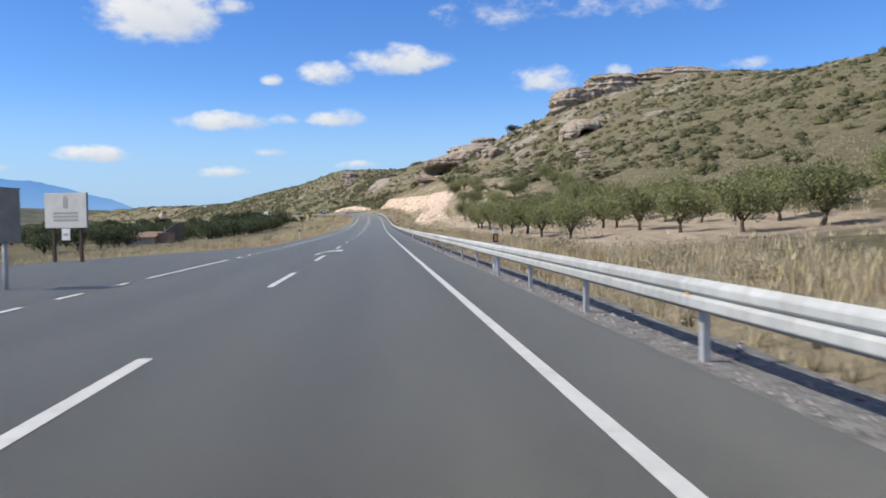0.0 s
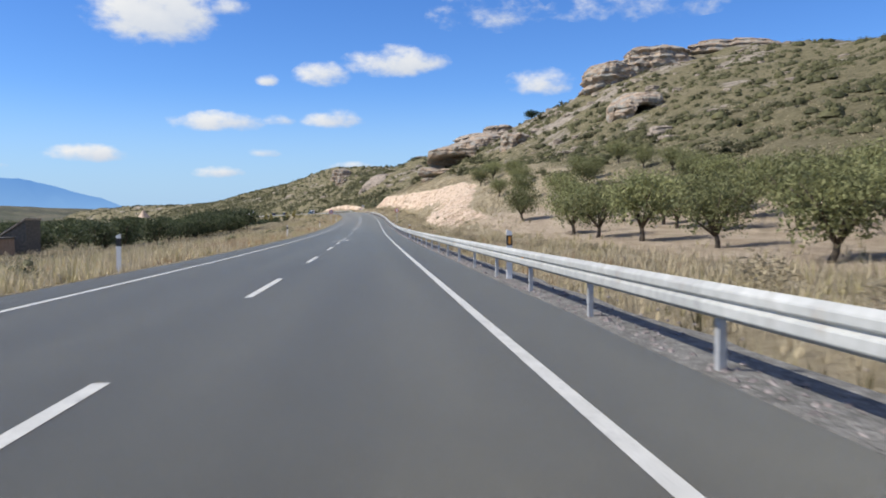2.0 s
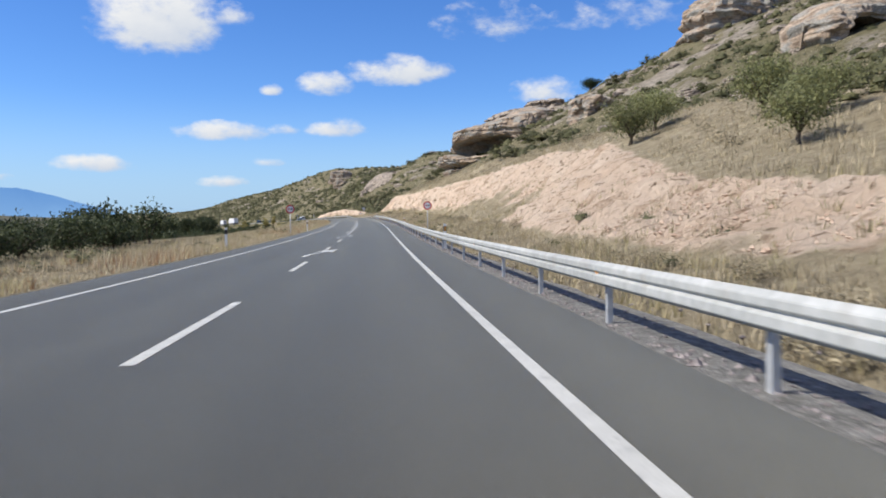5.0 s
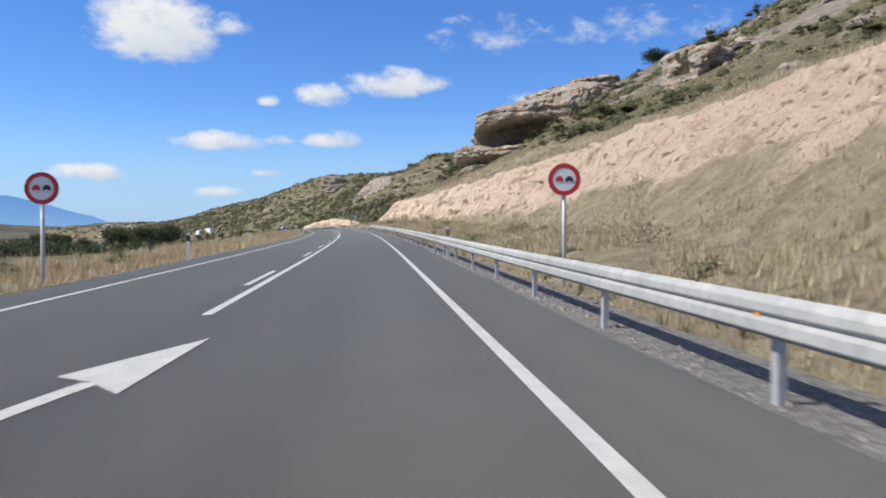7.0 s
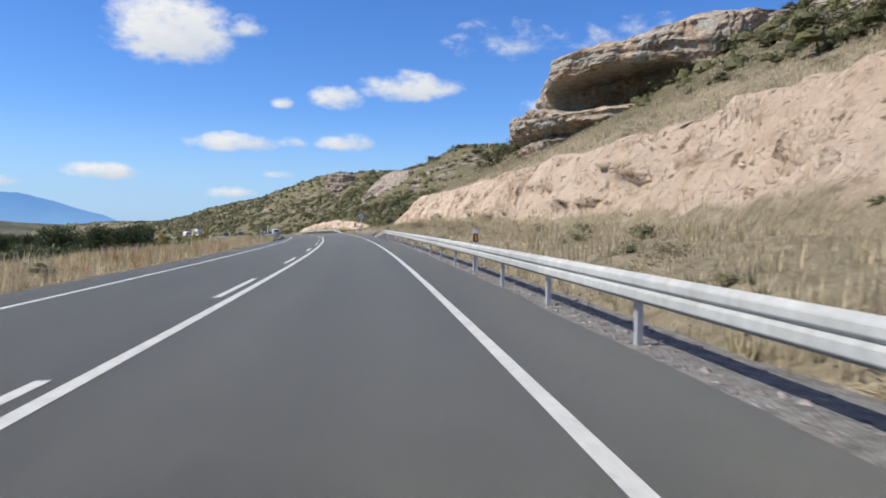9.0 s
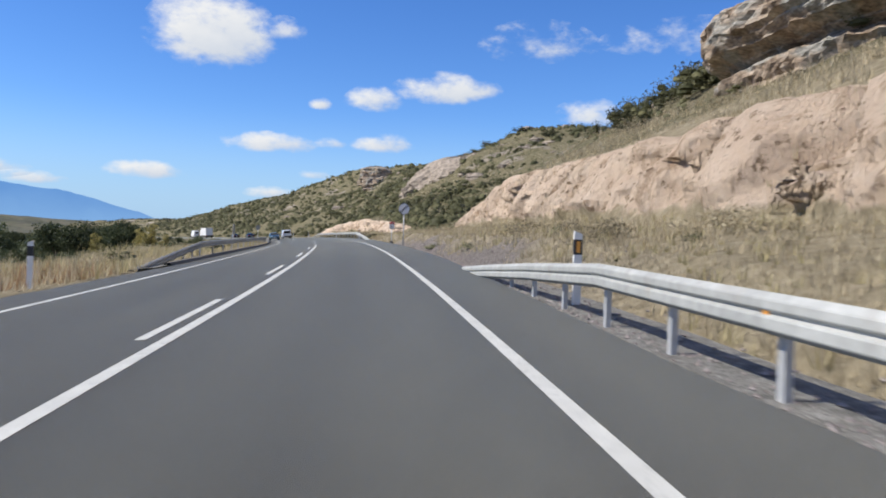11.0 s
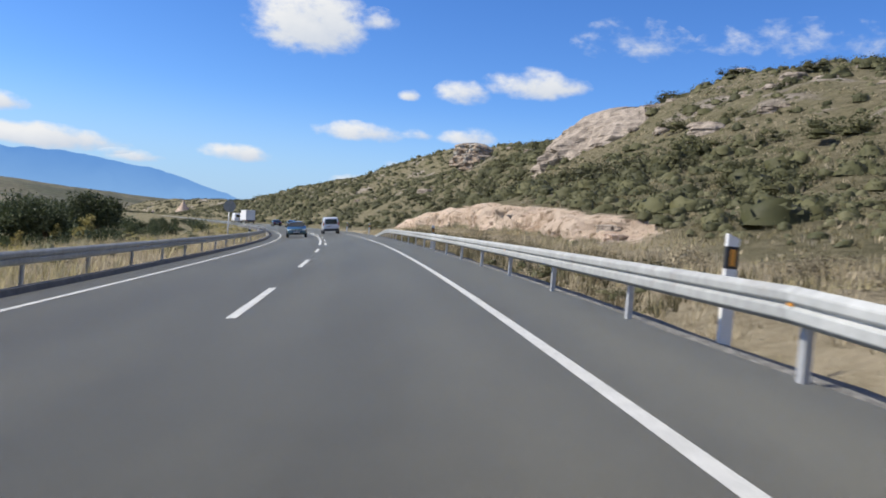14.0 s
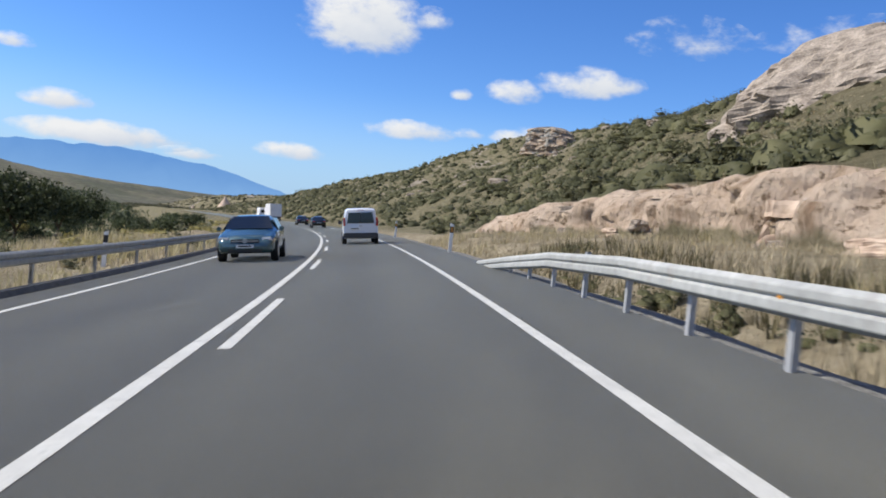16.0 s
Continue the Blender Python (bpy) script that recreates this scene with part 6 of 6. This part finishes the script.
def shrubs():
    r = np.random.default_rng(33)
    green = [shrub_mesh("shrub", 100 + k, SCRUB, 800, .07, tri=True) for k in range(3)]
    dry = [shrub_mesh("dry_bush", 110 + k, SCRUB_DRY, 320, .08, tri=True) for k in range(2)]
    made = 0
    kinds = [(green, "rounded dark green shrub on the rocky hillside", "shrubs on the hillside"), (dry, "dry straw-coloured bush on the hillside", "dry bushes on the hillside")]
    used = {0: 0, 1: 0}
    while made < 343:
        s, u = r.uniform(60, 560), 10 + r.gamma(1.9, 17)
        e, so, rk = [float(q) for q in cover_at(s, u)]
        if u > 130 or so > .3 or e > .35 and r.random() > .06:
            continue
        which = 1 if u < 24 and (s < 385 or r.random() < .3) else 0
        if used[which] >= (268, 75)[which]:
            continue
        protos, label, group = kinds[which]
        f = r.uniform(.7, 1.4) * (1 + .6 * (r.random() < .2)) * (.5 if which else 1)
        m = at_road(s, u, -.1, r.uniform(0, 360), True) @ Matrix.Diagonal((f * r.uniform(.9, 1.5), f * r.uniform(.9, 1.5), f * r.uniform(.7, 1.05), 1))
        k = used[which]
        ob = protos[k] if k < len(protos) else new("dry_bush" if which else "shrub", protos[k % len(protos)].data)
        ob.matrix_world = m
        tagged(ob, label, "shrub", group)
        used[which] += 1
        made += 1
    # the dark thicket beside the cave rock
    for k in range(16):
        f = r.uniform(1.4, 2.4)
        ob = new("shrub", green[k % 3].data)
        ob.matrix_world = at_road(r.uniform(352, 372), r.uniform(28, 38), 0, r.uniform(0, 360), True) @ Matrix.Diagonal((f, f, f * .9, 1))
        tagged(ob, "tall dark green thicket bush beside the cave rock", "shrub", "thicket beside the cave rock")
    for s, u, f in ((455.5, 16.5, 1.9), (444.6, 21, 1.3), (468, 15, 1.6), (432, 26, 1.2), (420, 24, 1.1)):
        ob = new("shrub", green[1].data)
        ob.matrix_world = at_road(s, u, 0, 40 * f, True) @ Matrix.Diagonal((f, f, f, 1))
        tagged(ob, "large dark green shrub above the low cutting", "shrub", "shrubs above the low cutting")


shrubs()


def scrub_cover(name, seed, n, material, label, size, lo, extra=(), thick=.42, sprigs=52, sides=7):
    """The scrub of the slopes, too many to count."""
    r = np.random.default_rng(seed)
    s, u = r.uniform(120, 1000, n), 17 + r.gamma(2.0, 27, n)
    n_wild = len(s)
    for count, s0, s1, u0, u1 in extra:
        s, u = np.concatenate([s, r.uniform(s0, s1, count)]), np.concatenate([u, r.uniform(u0, u1, count)])
    n = len(s)
    planted = np.arange(n) >= n_wild
    e, so, rk = cover_at(s, u)
    keep = (u < 170) & ((r.random(n) < np.clip(thick + .8 * fbm(s / 14, u / 14, 3.9, 4), lo, 1)) | planted & (r.random(n) < .6)) & (r.random(n) < np.interp(s, (120, 200, 380, 460, 1000), (.95, .95, .95, 1, 1))) & (so < .3) & (e < .3)
    bare = (s > 262) & (s < 306) & (u > 62) & (u < 122) | (s > 205) & (s < 226) & (u > 53) & (u < 64) | (s > 295) & (s < 345) & (u > 17) & (u < 30)
    keep &= ~bare | (r.random(n) < .2)
    keep &= u > np.interp(s, (120, 160, 180, 375, 390), (46, 40, 26, 24, 14.4))
    s, u = s[keep], u[keep]
    P = land_xyz(s, u)
    m = len(s)
    f = size * r.uniform(.45, 1.25, m) * (1 + .5 * (r.random(m) < .25)) * np.interp(s, (300, 700), (1, 1.3))
    near = (s < 640) & (u < 112)
    V0, F0 = bush_cloud(r, P[near], f[near], sides, sprigs, .115)
    V1, F1 = bush_cloud(r, P[~near], f[~near], 5, 8, .2)
    tagged(array_mesh(name, np.concatenate([V0, V1]), np.concatenate([F0, F1 + len(V0)]), material, True), label, "scrub", kind="stuff")


scrub_cover("scrub", 44, 15000, SCRUB, "dark green scrub dotted over the slopes", 1.0, .1, ((150, 405, 530, 14.6, 27), (170, 403, 492, 14.6, 21), (1700, 110, 300, 45, 150), (90, 372, 420, 18, 50), (160, 410, 540, 40, 95), (5200, 500, 1000, 15, 140)), .36)


def far_ridge_scrub():
    """Bushes over the far end of the ridge, where the road bends away."""
    r = np.random.default_rng(48)
    n = 3600
    s, u = r.uniform(940, 1480, n), r.uniform(-60, 220, n)
    V, F = bush_cloud(r, land_xyz(s, u), r.uniform(.9, 2.3, n), 5, 6, .2)
    tagged(array_mesh("far_scrub", V, F, SCRUB, True), "dark scrub over the far end of the ridge", "scrub", kind="stuff")


far_ridge_scrub()
scrub_cover("low_scrub", 45, 15000, SCRUB_GREY, "low grey-green scrub and thyme on stony soil", .4, .45, ((1500, 386, 530, 14.2, 60), (600, 400, 495, 14.4, 24), (1800, 110, 300, 40, 140), (1600, 360, 560, 20, 80)), .5, 12, 5)


def valley_trees():
    """Far groves on the valley floor."""
    r = np.random.default_rng(46)
    n = 6000
    s, u = r.uniform(120, 1450, n), -r.uniform(24, 420, n)
    keep = (fbm(s / 60, u / 45, 6.1, 3) > -.3) & (-u > np.interp(s, (120, 260, 330, 430, 560, 700), (120, 110, 60, 34, 30, 24)))
    s, u = s[keep], u[keep]
    P = land_xyz(s, u)
    m, k = len(s), 42
    f = r.uniform(1.3, 2.8, m)
    d = r.normal(size=(m, k, 3))
    d /= np.linalg.norm(d, axis=2)[:, :, None]
    c = P[:, None] + (d * (1, 1, .8) * r.uniform(.5, 1, (m, k, 1)) + (0, 0, .85)) * f[:, None, None]
    a = r.normal(size=(m, k, 3))
    a /= np.linalg.norm(a, axis=2)[:, :, None]
    b = np.cross(a, d)
    z = f[:, None, None] * .28
    V = np.stack([c - a * z, c + b * z * .9, c + a * z], 2).reshape(-1, 3)
    tagged(array_mesh("far_groves", V, np.arange(len(V)).reshape(-1, 3), OLIVE), "dark olive groves and bushes on the valley floor", "trees", kind="stuff")


valley_trees()


def grove_spots():
    r = np.random.default_rng(47)
    out = []
    while len(out) < 280:
        s, u = r.uniform(375, 660), -(13 + r.gamma(2.2, 13))
        if -u > np.interp(s, (375, 430, 520, 640), (24, 17, 15, 14)):
            out.append((s, u))
    return out


bushes = [tree("valley_bush", "low dark evergreen bush on the valley side", OLIVE, 120 + k, 2.6, 1.9, .25, 650, .2, 18, .8, .45, tri=True, sides=3) for k in range(3)]
scatter(bushes, grove_spots(), rg, (.4, .95))


def grass_field(name, s0, s1, u0, u1, density, height, width, material, label, seed, patch=.0, blades=7):
    r = np.random.default_rng(seed)
    n = int((s1 - s0) * abs(u1 - u0) * density)
    s, u = r.uniform(s0, s1, n), r.uniform(min(u0, u1), max(u0, u1), n)
    e, so, rk = cover_at(s, u)
    keep = (r.random(n) > e * .93) & (r.random(n) > so * .88) & ~((u > 0) & (u < 8) & (r.random(n) < rk * 1.05)) & (fbm(s / 5, u / 3, seed * 1.3, 3) > patch) & ~((u < -6) & (u > edge_left(s) - .45)) & (u > -40)
    s, u = s[keep], u[keep]
    P = land_xyz(s, u)
    m = len(s)
    hh = height * r.uniform(.5, 1.25, m) * (1 + .5 * fbm(s / 9, u / 4, 2.2, 2))
    hh = np.maximum(hh, .08)
    ang = r.uniform(0, math.tau, (m, blades))
    out = r.uniform(.02, .16, (m, blades)) * (height / .5)
    tilt = r.uniform(.1, .6, (m, blades))
    dirs = np.stack([np.cos(ang), np.sin(ang), 0 * ang], -1)
    side = np.stack([-np.sin(ang), np.cos(ang), 0 * ang], -1)
    root = P[:, None] + dirs * out[..., None]
    h = hh[:, None] * r.uniform(.6, 1.1, (m, blades))
    tip = root + dirs * (h * tilt)[..., None] + np.stack([0 * h, 0 * h, h], -1)
    w = .75 * width * r.uniform(.6, 1.4, (m, blades, 1))
    V = np.stack([root - side * w, root + side * w, tip], 2).reshape(-1, 3)
    tagged(array_mesh(name, V, np.arange(len(V)).reshape(-1, 3), material), label, "grass", kind="stuff")


grass_field("dry_grass", -12, 470, 3.95, 11.5, 7.5, .27, .013, STRAW, "pale dry grass on the verge behind the rail", 1, -.45)
grass_field("dry_grass", -12, 470, 4.2, 13, 2.2, .42, .016, STRAW, "taller tufts of pale dry grass", 7, .12)
grass_field("dry_grass", -12, 470, 4.0, 14, 2.2, .36, .02, WEED, "greenish weeds among the dry grass", 2, .02)
grass_field("dry_grass", -12, 480, -6.7, -13, 7, .3, .014, STRAW, "tall pale dry grass on the valley verge", 3, -.5)
grass_field("dry_grass", -12, 480, -6.8, -17, 2.4, .5, .024, WEED, "greenish weeds on the valley verge", 4, .0)
grass_field("dry_grass", 384, 446, 3.85, 7.5, 6, .42, .02, DARK_WEED, "dark brown weeds in the ditch behind the rail", 12, -.3)
# the dark colour of this strip stands in for the rail's shadow
grass_field("dry_grass", -12, 310, 4.1, 6.0, 1.6, .3, .018, DARK_WEED, "weeds along the ditch, coloured dark for the rail's shadow", 13, .0)
grass_field("dry_grass", -12, 135, 4.3, 8.5, 1.6, .36, .018, RUST, "reddish brown dead weeds behind the rail", 11, .0)
grass_field("dry_grass", 40, 316, -7.4, -12.5, 3.2, .56, .016, STRAW, "waist-high pale dry grass on the valley verge", 9, -.35)
grass_field("dry_grass", 40, 316, -7.2, -11.5, 3.6, .46, .018, RUST, "reddish brown dead weeds on the valley verge", 10, .0)
grass_field("dry_grass", -12, 480, -13, -30, 1.3, .42, .03, STRAW, "pale dry grass falling to the valley", 5, -.2)
grass_field("dry_grass", 0, 480, 11, 60, 1.0, .32, .03, STRAW, "thin dry grass over the hillside", 6, -.1)
grass_field("dry_grass", 395, 500, 13.5, 32, 2.2, .34, .022, WEED, "dry weeds above the low cutting", 14, -.3)
grass_field("dry_grass", 128, 376, 12, 27, 2.4, .42, .022, STRAW, "golden dry grass above the cutting", 8, -.3)


def verge_bushes():
    """Brittle grey-brown and green bushes on both verges, yellow ones along the bend."""
    r = np.random.default_rng(52)
    sets = [("dry_bush", SCRUB_DRY, "brittle brown bush on the valley verge", 38, (40, 260), (-13, -8.5), .6), ("dry_bush", SCRUB_DRY, "brittle grey-brown bush among the verge grass", 120, (2, 300), (4.6, 9.5), .5), ("dry_bush", SCRUB_DRY, "brittle grey-brown bush at the foot of the cutting", 60, (300, 440), (6.5, 11.5), .55),
            ("weed_bush", SCRUB_GREY, "grey-green bush among the verge grass", 60, (0, 440), (4.8, 11), .42),
            ("weed_bush", SCRUB_GREY, "grey-green bush on the valley verge", 120, (60, 520), (-14, -8.2), .55), ("weed_bush", SCRUB, "dark green weeds in the ditch behind the rail", 70, (385, 445), (4.0, 6.4), .4), ("autumn_bush", YELLOW, "yellowing autumn bush behind the guard rail", 46, (385, 560), (-17, -9), .75),
            ("dark_bush", OLIVE, "dark green bush behind the guard rail", 110, (330, 600), (-26, -13), .6)]
    for name, mat, label, count, (s0, s1), (u0, u1), size in sets:
        base = shrub_mesh(name, 300 + count, mat, 460 if mat is SCRUB_DRY else 300, .075, tri=True)
        for k in range(count):
            ob = base if k == 0 else new(name, base.data)
            f = size * r.uniform(.55, 1.4)
            ob.matrix_world = at_road(r.uniform(s0, s1), r.uniform(u0, u1), -.08, r.uniform(0, 360), True) @ Matrix.Diagonal((f * r.uniform(.9, 1.5), f * r.uniform(.9, 1.5), f * r.uniform(.6, 1.1), 1))
            tagged(ob, label, "bush", label.split(" bush")[0] + " bushes")


verge_bushes()
